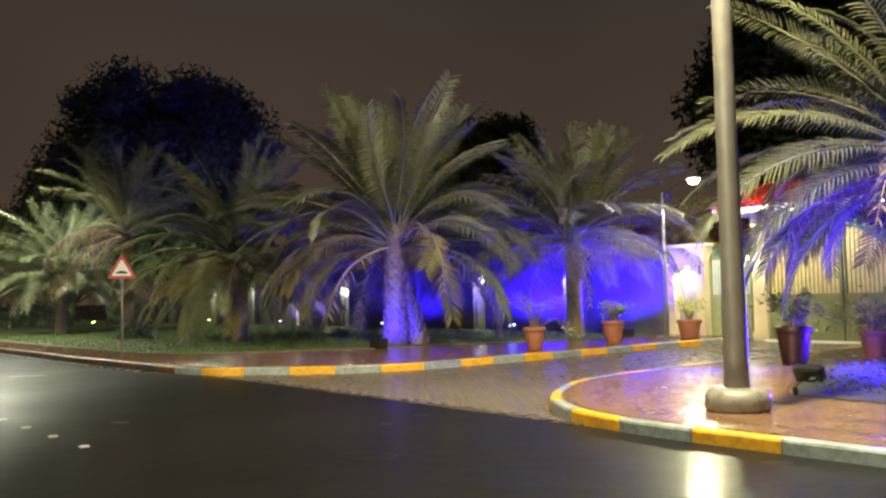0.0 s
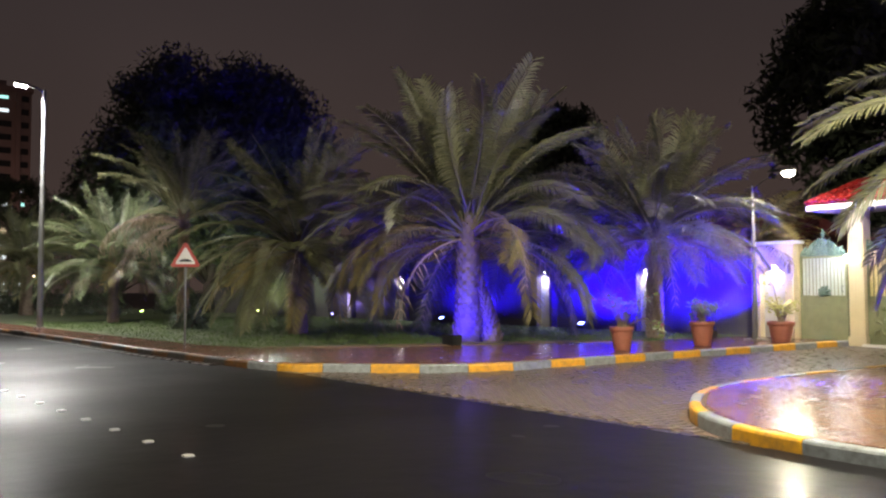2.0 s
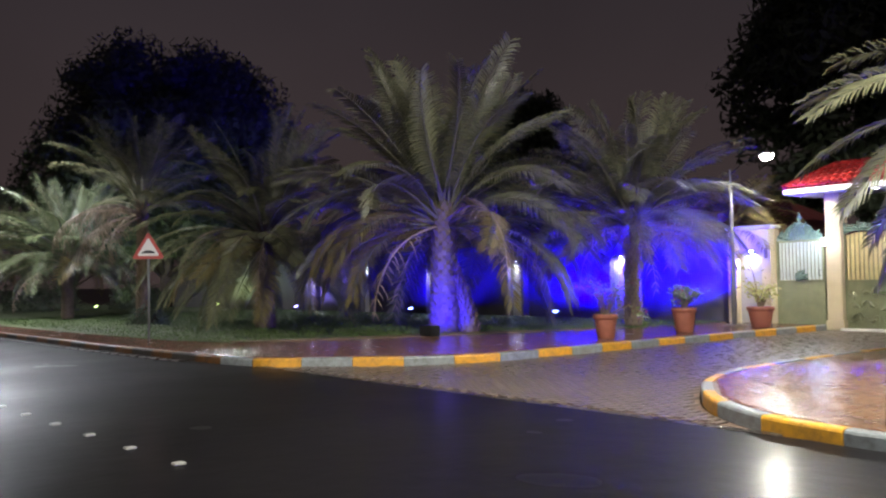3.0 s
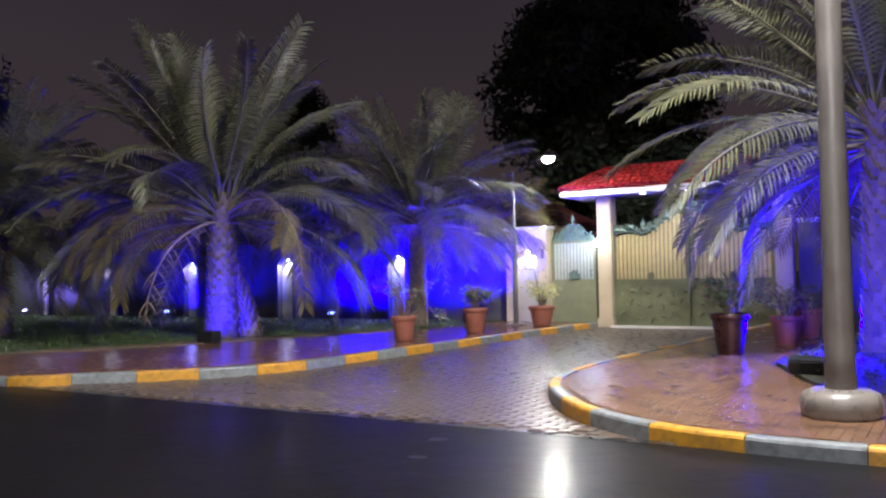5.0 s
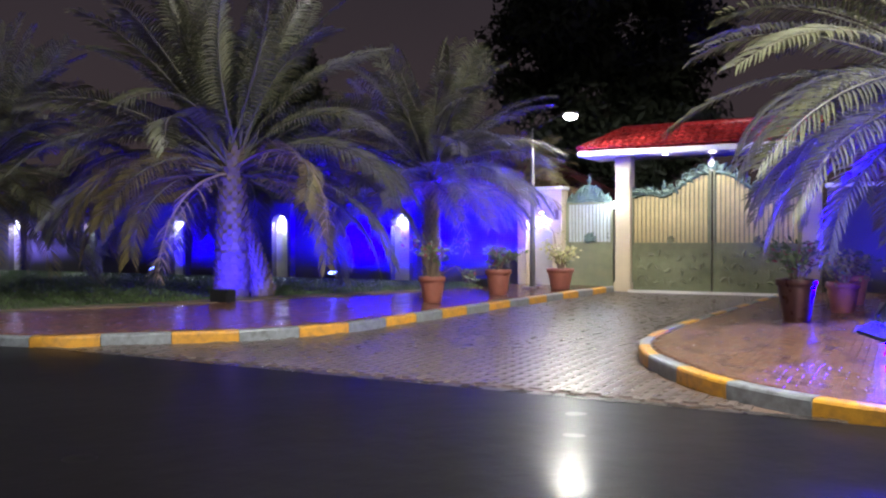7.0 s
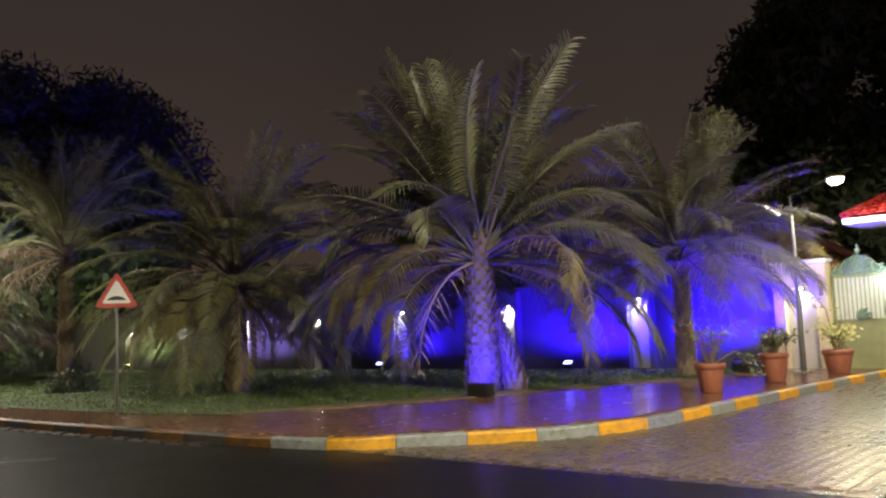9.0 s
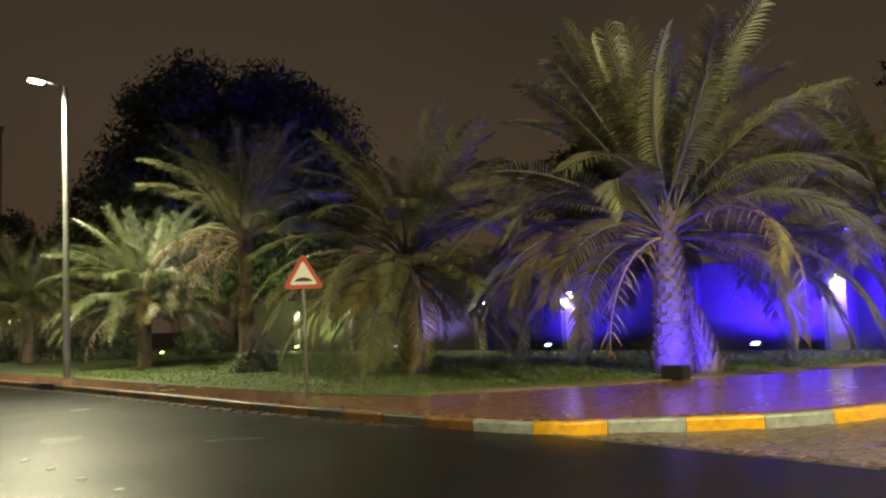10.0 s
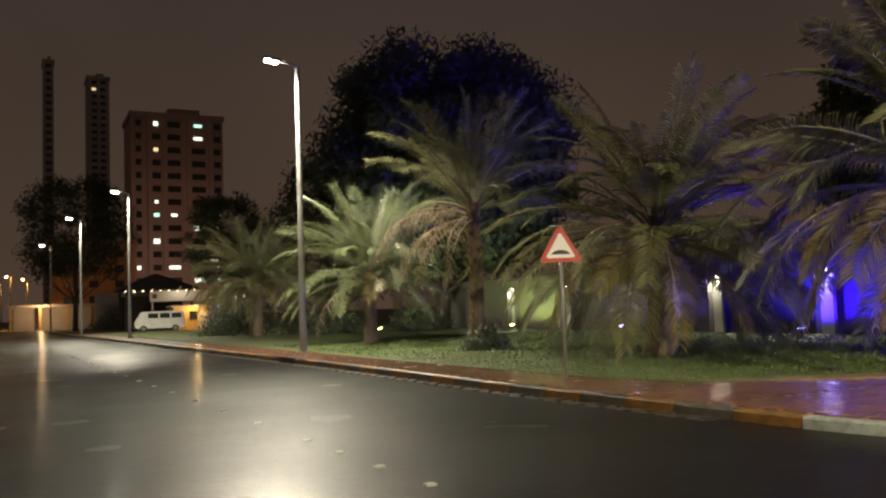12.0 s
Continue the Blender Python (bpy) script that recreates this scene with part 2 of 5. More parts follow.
def part(name, bm, material, parent, label="", smooth=False, m=None):
    me = bm if isinstance(bm, bpy.types.Mesh) else mesh_of(bm, name, material, smooth)
    ob = new(name, me)
    ob.parent = parent
    if m is not None:
        ob.matrix_local = m
    return tagged(ob, label)


def thing(name, place, label, category, group="", kind="", turn=0.0):
    ob = new(name)
    ob.empty_display_size = 0.1
    ob.matrix_world = pose(*place, 0, 0, turn)
    return tagged(ob, label, category, group, kind)


def solid(name, bm, material, label, category, kind="", group="", smooth=False, m=None):
    ob = new(name, mesh_of(bm, name, material, smooth))
    if m is not None:
        ob.matrix_world = m
    return tagged(ob, label, category, group, kind)


def box(bm, c, s, m=None, bevel=0.0, mi=0):
    made = bmesh.ops.create_cube(bm, size=1.0)
    vs = made["verts"]
    bmesh.ops.scale(bm, verts=vs, vec=s)
    if bevel:
        es = list({e for v in vs for e in v.link_edges})
        vs = list({v for f in bmesh.ops.bevel(bm, geom=es, offset=bevel, segments=2, affect="EDGES", clamp_overlap=True)["faces"] for v in f.verts} | {v for v in vs if v.is_valid})
    bmesh.ops.transform(bm, matrix=Matrix.Translation(c) @ (m if m is not None else Matrix()), verts=vs)
    if mi:
        for v in vs:
            for f in v.link_faces:
                f.material_index = mi
    return vs


def abox(c, s, m=None, bevel=0.0):
    bm = bmesh.new()
    box(bm, c, s, m, bevel)
    return bm


def lathe(bm, profile, seg=24, m=None):
    """A turned form from (radius, height) pairs."""
    rings = []
    for r, z in profile:
        rings.append([bm.verts.new((r * math.cos(2 * math.pi * i / seg), r * math.sin(2 * math.pi * i / seg), z)) for i in range(seg)])
    for a, b in zip(rings, rings[1:]):
        for i in range(seg):
            bm.faces.new((a[i], a[(i + 1) % seg], b[(i + 1) % seg], b[i]))
    bm.faces.new(list(reversed(rings[0])))
    bm.faces.new(rings[-1])
    vs = [v for ring in rings for v in ring]
    if m is not None:
        bmesh.ops.transform(bm, matrix=m, verts=vs)
    return vs


def alathe(profile, seg=24, m=None):
    bm = bmesh.new()
    lathe(bm, profile, seg, m)
    return bm


def tube(bm, pts, radii, seg=8):
    pts = [Vector(p) for p in pts]
    rings = []
    for i, p in enumerate(pts):
        d = (pts[min(i + 1, len(pts) - 1)] - pts[max(i - 1, 0)]).normalized()
        a = d.cross(Vector((0, 0, 1)))
        a = a.normalized() if a.length > 1e-3 else Vector((1, 0, 0))
        b = d.cross(a).normalized()
        r = radii[i] if isinstance(radii, (list, tuple)) else radii
        rings.append([bm.verts.new(p + r * (math.cos(2 * math.pi * k / seg) * a + math.sin(2 * math.pi * k / seg) * b)) for k in range(seg)])
    for a, b in zip(rings, rings[1:]):
        for k in range(seg):
            bm.faces.new((a[k], b[k], b[(k + 1) % seg], a[(k + 1) % seg]))
    bm.faces.new(rings[0])
    bm.faces.new(list(reversed(rings[-1])))


def atube(pts, radii, seg=8):
    bm = bmesh.new()
    tube(bm, pts, radii, seg)
    return bm


def prism(poly, z0, z1):
    bm = bmesh.new()
    lo = [bm.verts.new((x, y, z0)) for x, y in poly]
    hi = [bm.verts.new((x, y, z1)) for x, y in poly]
    n = len(poly)
    bm.faces.new(hi)
    bm.faces.new(list(reversed(lo)))
    for i in range(n):
        bm.faces.new((lo[i], lo[(i + 1) % n], hi[(i + 1) % n], hi[i]))
    bmesh.ops.recalc_face_normals(bm, faces=bm.faces)
    return bm


def inside(x, y, poly):
    hit = False
    for (x0, y0), (x1, y1) in zip(poly, poly[1:] + poly[:1]):
        if (y0 > y) != (y1 > y) and x < (x1 - x0) * (y - y0) / (y1 - y0) + x0:
            hit = not hit
    return hit


def smooth_line(pts, n=8):
    """A Catmull-Rom line through the points."""
    p = [Vector((*q, 0)) for q in pts]
    p = [2 * p[0] - p[1]] + p + [2 * p[-1] - p[-2]]
    out = []
    for i in range(1, len(p) - 2):
        for k in range(n):
            t = k / n
            a, b, c, d = p[i - 1:i + 3]
            v = 0.5 * (2 * b + (c - a) * t + (2 * a - 5 * b + 4 * c - d) * t * t + (3 * b - a - 3 * c + d) * t ** 3)
            out.append((v.x, v.y))
    return out + [(p[-2].x, p[-2].y)]


def along(line):
    """Arc lengths of a line, and a function for the place and heading at a length."""
    acc = [0.0]
    for (x0, y0), (x1, y1) in zip(line, line[1:]):
        acc.append(acc[-1] + math.hypot(x1 - x0, y1 - y0))

    def at(s):
        s = min(max(s, 0), acc[-1] - 1e-6)
        i = max(k for k in range(len(acc) - 1) if acc[k] <= s)
        u = (s - acc[i]) / (acc[i + 1] - acc[i])
        (x0, y0), (x1, y1) = line[i], line[i + 1]
        l = math.hypot(x1 - x0, y1 - y0)
        return x0 + u * (x1 - x0), y0 + u * (y1 - y0), (x1 - x0) / l, (y1 - y0) / l
    return acc[-1], at


# ---- ground, road, kerbs ----
def sheet(x0, x1, y0, y1, z, nx=1, ny=1):
    bm = bmesh.new()
    vs = [[bm.verts.new((x0 + (x1 - x0) * i / nx, y0 + (y1 - y0) * j / ny, z)) for j in range(ny + 1)] for i in range(nx + 1)]
    for i in range(nx):
        for j in range(ny):
            bm.faces.new((vs[i][j], vs[i + 1][j], vs[i + 1][j + 1], vs[i][j + 1]))
    return bm


solid("ground", sheet(-900, 900, -900, 1500, -0.06), M_GROUND, "damp sandy ground reaching to the dark horizon", "ground", "structure")

KERB_N = smooth_line([(-3.0, 240.0), (2.2, 140.0), (4.4, 95.0), (6.3, 58.0), (7.5, 35.0), (7.76, 26.0), (8.06, 20.6), (8.38, 18.15), (9.1, 17.35),
                      (9.88, 16.55), (10.65, 15.85), (11.65, 15.38), (12.65, 15.14), (14.0, 15.06), (16.0, 15.02), (19.0, 14.88), (22.0, 14.72), (25.0, 14.52)])
KERB_S = smooth_line([(8.5, -60.0), (8.45, -20.0), (8.4, 0.0), (8.36, 4.5), (8.36, 6.4), (8.6, 7.55), (9.2, 8.5), (10.0, 9.2), (11.2, 9.9), (12.6, 10.25),
                      (14.5, 10.3), (18.0, 10.15), (21.5, 9.95), (25.0, 9.75)])
road_poly = [(-14, -60)] + [(x, y) for x, y in KERB_S if x < 8.45 and y < 7.3] + [(8.45, 9.0), (8.45, 16.5)] + [(x, y) for x, y in reversed(KERB_N) if x < 8.4] + [(-14, 240)]
solid("road", prism(road_poly, -0.2, 0.0), M_ASPHALT, "wet black asphalt road shining under street lamps", "road", "structure")

drive_poly = [(8.55, 7.3)] + [q for q in KERB_S if q[0] > 8.55] + [(26.5, 9.7), (26.5, 14.5)] + [q for q in reversed(KERB_N) if q[0] > 8.55 and q[1] < 18.2] + [(8.55, 17.8)]
solid("driveway_bed", prism(drive_poly, -0.2, -0.022), M_JOINT, "dark jointing sand under the driveway pavers", "ground", "structure")
bm = bmesh.new()
for i in range(12):
    box(bm, (8.5, 7.35 + 0.9 * i + 0.45, -0.046), (0.16, 0.88, 0.1), bevel=0.006)
solid("edge_strip", bm, M_GUTTER, "flush concrete edging strip between asphalt and pavers", "edging", "structure")

def inset(line, gap):
    total, at = along(line)
    out = []
    for k in range(int(total / 0.4)):
        x, y, dx, dy = at(k * 0.4)
        out.append((x - dy * gap, y + dx * gap))
    return out


pave_n = [q for q in inset(KERB_N, 0.06) if q[1] < 100] + [(25.0, 17.9), (20.0, 18.3), (17.0, 19.5), (13.0, 21.1), (10.2, 23.0), (9.6, 25.0), (9.2, 32.0), (8.6, 50.0), (6.6, 95.0)]
solid("pavement_base", prism(pave_n, -0.1, 0.125), M_JOINT, "dark mortar bed of the brick pavement", "pavement", "structure")
pave_s = [(8.5, -40)] + [q for q in inset(KERB_S, -0.06) if q[1] > -20] + [(25.0, 7.2), (22.0, 7.35), (17.2, 7.45), (14.9, 7.65), (13.75, 7.25), (12.55, 6.8), (11.6, 6.25), (11.5, 5.0), (11.4, -40)]
solid("pavement_base_corner", prism(pave_s, -0.1, 0.125), M_JOINT, "dark mortar bed of the corner pavement", "pavement", "structure")

lawn_poly = [(24.95, 17.85), (20.0, 18.25), (17.0, 19.45), (13.0, 21.05), (10.15, 22.95), (9.55, 25.0), (9.15, 32.0), (8.55, 50.0), (6.55, 95.0), (24.95, 95.0)]


def turf(poly, z, name, material, label):
    """A flat bed of turf or soil inside an outline."""
    bm = prism(poly, -0.1, z)
    top = max(bm.faces, key=lambda f: f.calc_center_median().z)
    bmesh.ops.triangulate(bm, faces=[top])
    return solid(name, bm, material, label, "lawn", "structure")


turf(lawn_poly, 0.16, "lawn", M_LAWN, "dark wet lawn under the date palms")
bed_poly = [(25.0, 7.15), (22.0, 7.3), (17.2, 7.4), (14.9, 7.6), (13.8, 7.2), (12.6, 6.75), (11.65, 6.2), (11.55, 5.0), (11.45, -40), (25.0, -40)]
turf(bed_poly, 0.158, "planting_bed", M_BED, "dark planting bed of low ground cover round the palm")
soil = smooth_line([(10.6, 22.9), (12.0, 22.3), (14.0, 21.4), (16.0, 20.7), (18.5, 19.6), (20.5, 18.6), (20.0, 18.27), (17.0, 19.48), (13.0, 21.07), (10.3, 22.92)], 4)
solid("soil_strip", prism(soil, 0.1, 0.172), M_SOIL, "bare sandy soil strip along the lawn edge", "soil", "structure")


def kerb(name, line, first, label, hand=1):
    """Kerb stones one metre long, painted in turn yellow and grey; the first yellow one begins at the length given."""
    total, at = along(line)
    top = tagged(new(name), label, "kerb", "", "structure")
    k = -int(first)
    s = first + k
    while s < total - 0.05:
        a, b = max(s, 0) + 0.006, min(s + 1, total) - 0.006
        x, y, _, _ = at((a + b) / 2)
        if b - a > 0.1 and y < 130 and y > -30:
            bm = bmesh.new()
            rows = []
            for i in range(6):
                px, py, dx, dy = at(a + (b - a) * i / 5)
                nx, ny = -dy * hand, dx * hand
                jz = 0.004 * math.sin(k * 7.3)
                rows.append([bm.verts.new((px + nx * o - x, py + ny * o - y, z + (jz if z > 0 else 0))) for o, z in
                             ((0.0, -0.1), (0.0, 0.118), (0.012, 0.143), (0.04, 0.155), (0.15, 0.155), (0.15, -0.1))])
            for p, q in zip(rows, rows[1:]):
                for j in range(6):
                    bm.faces.new((p[j], p[(j + 1) % 6], q[(j + 1) % 6], q[j]))
            bm.faces.new(rows[0])
            bm.faces.new(rows[-1])
            bmesh.ops.recalc_face_normals(bm, faces=bm.faces)
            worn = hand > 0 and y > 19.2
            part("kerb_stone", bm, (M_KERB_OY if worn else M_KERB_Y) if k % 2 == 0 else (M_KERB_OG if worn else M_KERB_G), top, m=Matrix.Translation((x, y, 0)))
        s += 1
        k += 1


total_n, at_n = along(KERB_N)
start_n = min((math.hypot(at_n(s / 20)[0] - 8.42, at_n(s / 20)[1] - 18.1), s / 20) for s in range(int(total_n * 20)))[1]
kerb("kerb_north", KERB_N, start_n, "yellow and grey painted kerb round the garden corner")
total_s, at_s = along(KERB_S)
start_s = min((math.hypot(at_s(s / 20)[0] - 8.36, at_s(s / 20)[1] - 6.72), s / 20) for s in range(int(total_s * 20)))[1]
kerb("kerb_corner", KERB_S, start_s, "yellow and grey painted kerb round the rounded corner", -1)

# shallow gutter stones along the road's edge
gutter = tagged(new("gutter"), "dark wet concrete gutter stones along the road's kerb", "gutter", "", "structure")
for k in range(40):
    s0 = start_n - 2.2 - 1.02 * k
    x, y, _, _ = at_n(s0 - 0.5)
    rows = []
    bm = bmesh.new()
    for i in range(3):
        px, py, dx, dy = at_n(s0 - 0.5 * i)
        rows.append([bm.verts.new((px + dy * o - x, py - dx * o - y, z)) for o, z in ((0.005, -0.05), (0.005, 0.012), (0.30, 0.006), (0.32, -0.05))])
    for p, q in zip(rows, rows[1:]):
        for j in range(4):
            bm.faces.new((p[j], p[(j + 1) % 4], q[(j + 1) % 4], q[j]))
    bm.faces.new(rows[0])
    bm.faces.new(rows[-1])
    bmesh.ops.recalc_face_normals(bm, faces=bm.faces)
    part("gutter_stone", bm, M_GUTTER, gutter, m=Matrix.Translation((x, y, 0)))

# ---- boundary wall ----
WX = 25.0
bm = bmesh.new()
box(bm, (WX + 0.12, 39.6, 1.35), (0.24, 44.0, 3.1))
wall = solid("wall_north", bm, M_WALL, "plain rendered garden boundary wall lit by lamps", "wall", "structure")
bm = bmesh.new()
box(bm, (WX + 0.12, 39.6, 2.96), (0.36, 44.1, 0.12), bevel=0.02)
# coping takes the wall's shade-darkened colour too
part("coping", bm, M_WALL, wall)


def niche(y, half, opening, height, spring, x0, x1, face, parent):
    """A shallow arched niche: a front plate with an opening that ends in a blunt pointed arch, and a pale back."""
    arch = [(opening * c, spring + 0.30 * r) for c, r in ((1.0, 0.0), (0.97, 0.25), (0.80, 0.55), (0.50, 0.80), (0.22, 0.93), (0.0, 1.0))]
    half_line = [(half, -0.1), (half, height), (-half, height), (-half, -0.1), (-opening, -0.1)] + [(-p, q) for p, q in arch] + [(p, q) for p, q in reversed(arch[:-1])] + [(opening, -0.1)]
    bm = bmesh.new()
    fr = [bm.verts.new((x0, y + p, q)) for p, q in half_line]
    bk = [bm.verts.new((x1, y + p, q)) for p, q in half_line]
    bm.faces.new(fr)
    bm.faces.new(list(reversed(bk)))
    for i in range(len(fr)):
        bm.faces.new((fr[i], bk[i], bk[(i + 1) % len(fr)], fr[(i + 1) % len(fr)]))
    bmesh.ops.recalc_face_normals(bm, faces=bm.faces)
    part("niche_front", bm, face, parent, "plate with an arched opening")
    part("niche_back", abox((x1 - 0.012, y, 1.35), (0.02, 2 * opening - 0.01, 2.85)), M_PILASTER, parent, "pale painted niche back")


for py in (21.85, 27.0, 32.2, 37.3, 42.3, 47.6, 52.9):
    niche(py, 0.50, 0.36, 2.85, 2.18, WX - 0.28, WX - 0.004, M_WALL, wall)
bm = bmesh.new()
box(bm, (WX + 0.17, 16.85, 1.55), (0.30, 1.45, 3.0), bevel=0.02)
panel = solid("wall_panel", bm, M_CREAM, "cream wall panel beside the side gate", "wall", "structure")
niche(16.85, 0.72, 0.43, 3.04, 2.12, WX - 0.26, WX + 0.016, M_CREAM, panel)
part("coping", abox((WX + 0.02, 16.85, 3.10), (0.64, 1.54, 0.10), bevel=0.02), M_COPING, panel)
part("wall_plate", abox((WX - 0.27, 16.27, 2.28), (0.02, 0.11, 0.30), bevel=0.004), M_STUB, panel, "small brown wall plate")
bm = bmesh.new()
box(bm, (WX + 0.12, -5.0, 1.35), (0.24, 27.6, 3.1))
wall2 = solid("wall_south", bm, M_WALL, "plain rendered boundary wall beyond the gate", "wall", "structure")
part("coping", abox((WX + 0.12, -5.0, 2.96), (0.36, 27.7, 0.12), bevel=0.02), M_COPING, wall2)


def sconce(y, z, power=28, x=WX):
    ob = thing("wall_lamp", (x, y, z), "white half-round wall lamp shining down the wall", "wall lamp", "lamps along the wall")
    part("back_plate", abox((-0.03, 0, 0), (0.05, 0.16, 0.22), bevel=0.01), M_BLACK, ob)
    part("hood", alathe([(0.02, 0.14), (0.035, 0.10), (0.055, 0.05), (0.062, 0.0), (0.058, 0.0)], 20, Matrix.Translation((-0.10, 0, 0))), M_BLACK, ob, smooth=True)
    part("glass", alathe([(0.02, -0.05), (0.045, -0.035), (0.052, -0.006)], 16, Matrix.Translation((-0.10, 0, 0))), G_SCONCE, ob, "lit frosted glass", smooth=True)
    l = lamp("wall_lamp_light", "SPOT", (x - 0.12, y, z - 0.08), power, WHITE, 0.05, (x - 0.10, y, 0), 150, 0.3)
    return ob


for y in (16.85, 21.85, 27.0, 32.2, 37.3, 42.3, 47.6, 52.9):
    sconce(y, 2.38, 55 if y < 17 else 95, WX - (0.0 if y < 17 else 0.03))
sconce(6.4, 2.3, 45)


# ---- gate ----
def scroll(bm, cx, cy, cz, r, turns, hand, thick=0.03, start=0.0):
    pts = []
    n = int(18 * turns)
    for i in range(n + 1):
        a = start + hand * 2 * math.pi * turns * i / n
        rr = r * (1 - 0.8 * i / n)
        pts.append((cx, cy + rr * math.cos(a), cz + rr * math.sin(a)))
    tube(bm, pts, [thick * (1 - 0.4 * i / n) for i in range(n + 1)], 6)


def acanthus(bm, y, z, s, ang, x=0.0):
    """A curled leaf of thick metal."""
    prev = None
    for i in range(6):
        u = i / 5
        a = ang + 0.9 * u
        cy, cz = y + s * u * math.cos(a), z + s * u * math.sin(a)
        w = s * 0.28 * math.sin(math.pi * (0.12 + 0.85 * u))
        n = (-math.sin(a), math.cos(a))
        row = [bm.verts.new((x - 0.02, cy + n[0] * w, cz + n[1] * w)), bm.verts.new((x - 0.06 - 0.03 * u, cy, cz)), bm.verts.new((x - 0.02, cy - n[0] * w, cz - n[1] * w)),
               bm.verts.new((x + 0.02, cy, cz))]
        if prev:
            for k in range(4):
                bm.faces.new((prev[k], prev[(k + 1) % 4], row[(k + 1) % 4], row[k]))
        prev = row


def plate_yz(poly, x0, x1):
    bm = bmesh.new()
    a = [bm.verts.new((x0, y, z)) for y, z in poly]
    b = [bm.verts.new((x1, y, z)) for y, z in poly]
    bm.faces.new(a)
    bm.faces.new(list(reversed(b)))
    for i in range(len(poly)):
        bm.faces.new((a[i], b[i], b[(i + 1) % len(poly)], a[(i + 1) % len(poly)]))
    bmesh.ops.recalc_face_normals(bm, faces=bm.faces)
    return bm


def finial(name, parent, y, z, s, material):
    prof = [(0.03, 0), (0.09, 0.04), (0.05, 0.1), (0.11, 0.2), (0.13, 0.28), (0.07, 0.38), (0.03, 0.46), (0.05, 0.5), (0.0005, 0.58)]
    part(name, alathe([(r * s, h * s) for r, h in prof], 14, Matrix.Translation((0, y, z))), material, parent, smooth=True)


def gate_leaf(name, y_far, y_mid, zs, ze, slat, label, side):
    """A leaf in the plane of the wall from its hinge to the meeting stile; its top climbs from zs to ze."""
    ob = thing(name, (WX + 0.1, 0, 0.03), label, "gate", "leaves of the driveway gate")
    y0, y1 = min(y_far, y_mid), max(y_far, y_mid)
    w = y1 - y0
    top = lambda u: zs + (ze - zs) * (0.5 - 0.5 * math.cos(math.pi * min(1, max(0, (u - 0.35) / 0.6)))) + 0.10 * math.sin(math.pi * min(1, u / 0.4))
    part("lower_panel", abox((0, (y0 + y1) / 2, 0.71), (0.05, w - 0.12, 1.30), bevel=0.01), M_GATE, ob)
    for z in (0.06, 1.36):
        part("rail", abox((0, (y0 + y1) / 2, z), (0.09, w, 0.09), bevel=0.012), M_GATE, ob)
    part("hinge_stile", abox((0, y_far + (0.05 if y_far < y_mid else -0.05), (zs - 0.1) / 2), (0.08, 0.09, zs - 0.1), bevel=0.012), M_GATE, ob)
    part("meeting_stile", abox((-0.01, y_mid + (-0.035 if y_far < y_mid else 0.035), ze / 2), (0.1, 0.065, ze), bevel=0.012), M_GATE, ob)
    n = max(4, int(w / 0.135))
    for i in range(n):
        u = (i + 0.5) / n
        y = y_far + (y_mid - y_far) * (0.04 + 0.92 * u)
        h = top(u) - 0.14 - 1.38
        part("slat", abox((0, y, 1.38 + h / 2), (0.04, 0.088, h), bevel=0.008), slat, ob)
    bm = bmesh.new()
    edge = [(y0 + 0.05, 1.3), (y1 - 0.05, 1.3)] + sorted([(y_far + (y_mid - y_far) * (0.03 + 0.94 * i / 16), top(i / 16) - 0.12) for i in range(17)], reverse=True)
    f0 = [bm.verts.new((0.045, y, z)) for y, z in edge]
    f1 = [bm.verts.new((0.057, y, z)) for y, z in edge]
    bm.faces.new(f0)
    bm.faces.new(list(reversed(f1)))
    for i in range(len(edge)):
        bm.faces.new((f0[i], f1[i], f1[(i + 1) % len(edge)], f0[(i + 1) % len(edge)]))
    part("backing_sheet", bm, M_GATE, ob)
    bm = bmesh.new()
    line = [(0, y_far + (y_mid - y_far) * i / 24, top(i / 24) - 0.05) for i in range(25)]
    tube(bm, line, 0.05, 8)
    part("top_rail", bm, M_GATE_D, ob, "curved verdigris top rail", smooth=True)
    d = 1 if y_mid > y_far else -1
    for i, (u, r, h) in enumerate(((0.05, 0.17, -1), (0.13, 0.12, 1), (0.21, 0.13, -1), (0.31, 0.15, 1), (0.42, 0.16, -1), (0.52, 0.13, 1), (0.61, 0.15, -1), (0.70, 0.18, 1), (0.79, 0.2, -1), (0.88, 0.19, 1), (0.96, 0.15, -1))):
        y = y_far + (y_mid - y_far) * u
        bm = bmesh.new()
        scroll(bm, -0.02, y, top(u) + 0.05, r * 0.85, 1.7, h * d, 0.024, 0.4 * i)
        part("scroll", bm, M_GATE_D, ob, "cast metal scroll", smooth=True)
        bm = bmesh.new()
        acanthus(bm, y, top(u) + 0.02, 0.24, math.pi / 2 - d * 0.8 + 0.5 * (i % 2), -0.02)
        part("scroll_leaf", bm, M_GATE_D, ob, smooth=True)
    bm = bmesh.new()
    yc = (y0 + y1) / 2
    for k in range(5):
        acanthus(bm, yc, 1.40, 0.24 - 0.04 * abs(k - 2), math.pi / 2 + (k - 2) * 0.4 - 0.4, -0.03)
    part("leaf_crest", bm, M_GATE, ob, "cast leaf ornament", smooth=True)
    bm = bmesh.new()
    for i in range(7):
        for j in range(3):
            y = y0 + 0.25 + (w - 0.5) * i / 6
            z = 0.3 + 0.36 * j
            scroll(bm, -0.03, y, z, 0.13, 1.2, 1 if (i + j) % 2 else -1, 0.016, i + j)
            acanthus(bm, y, z, 0.2, (i * 1.3 + j), -0.03)
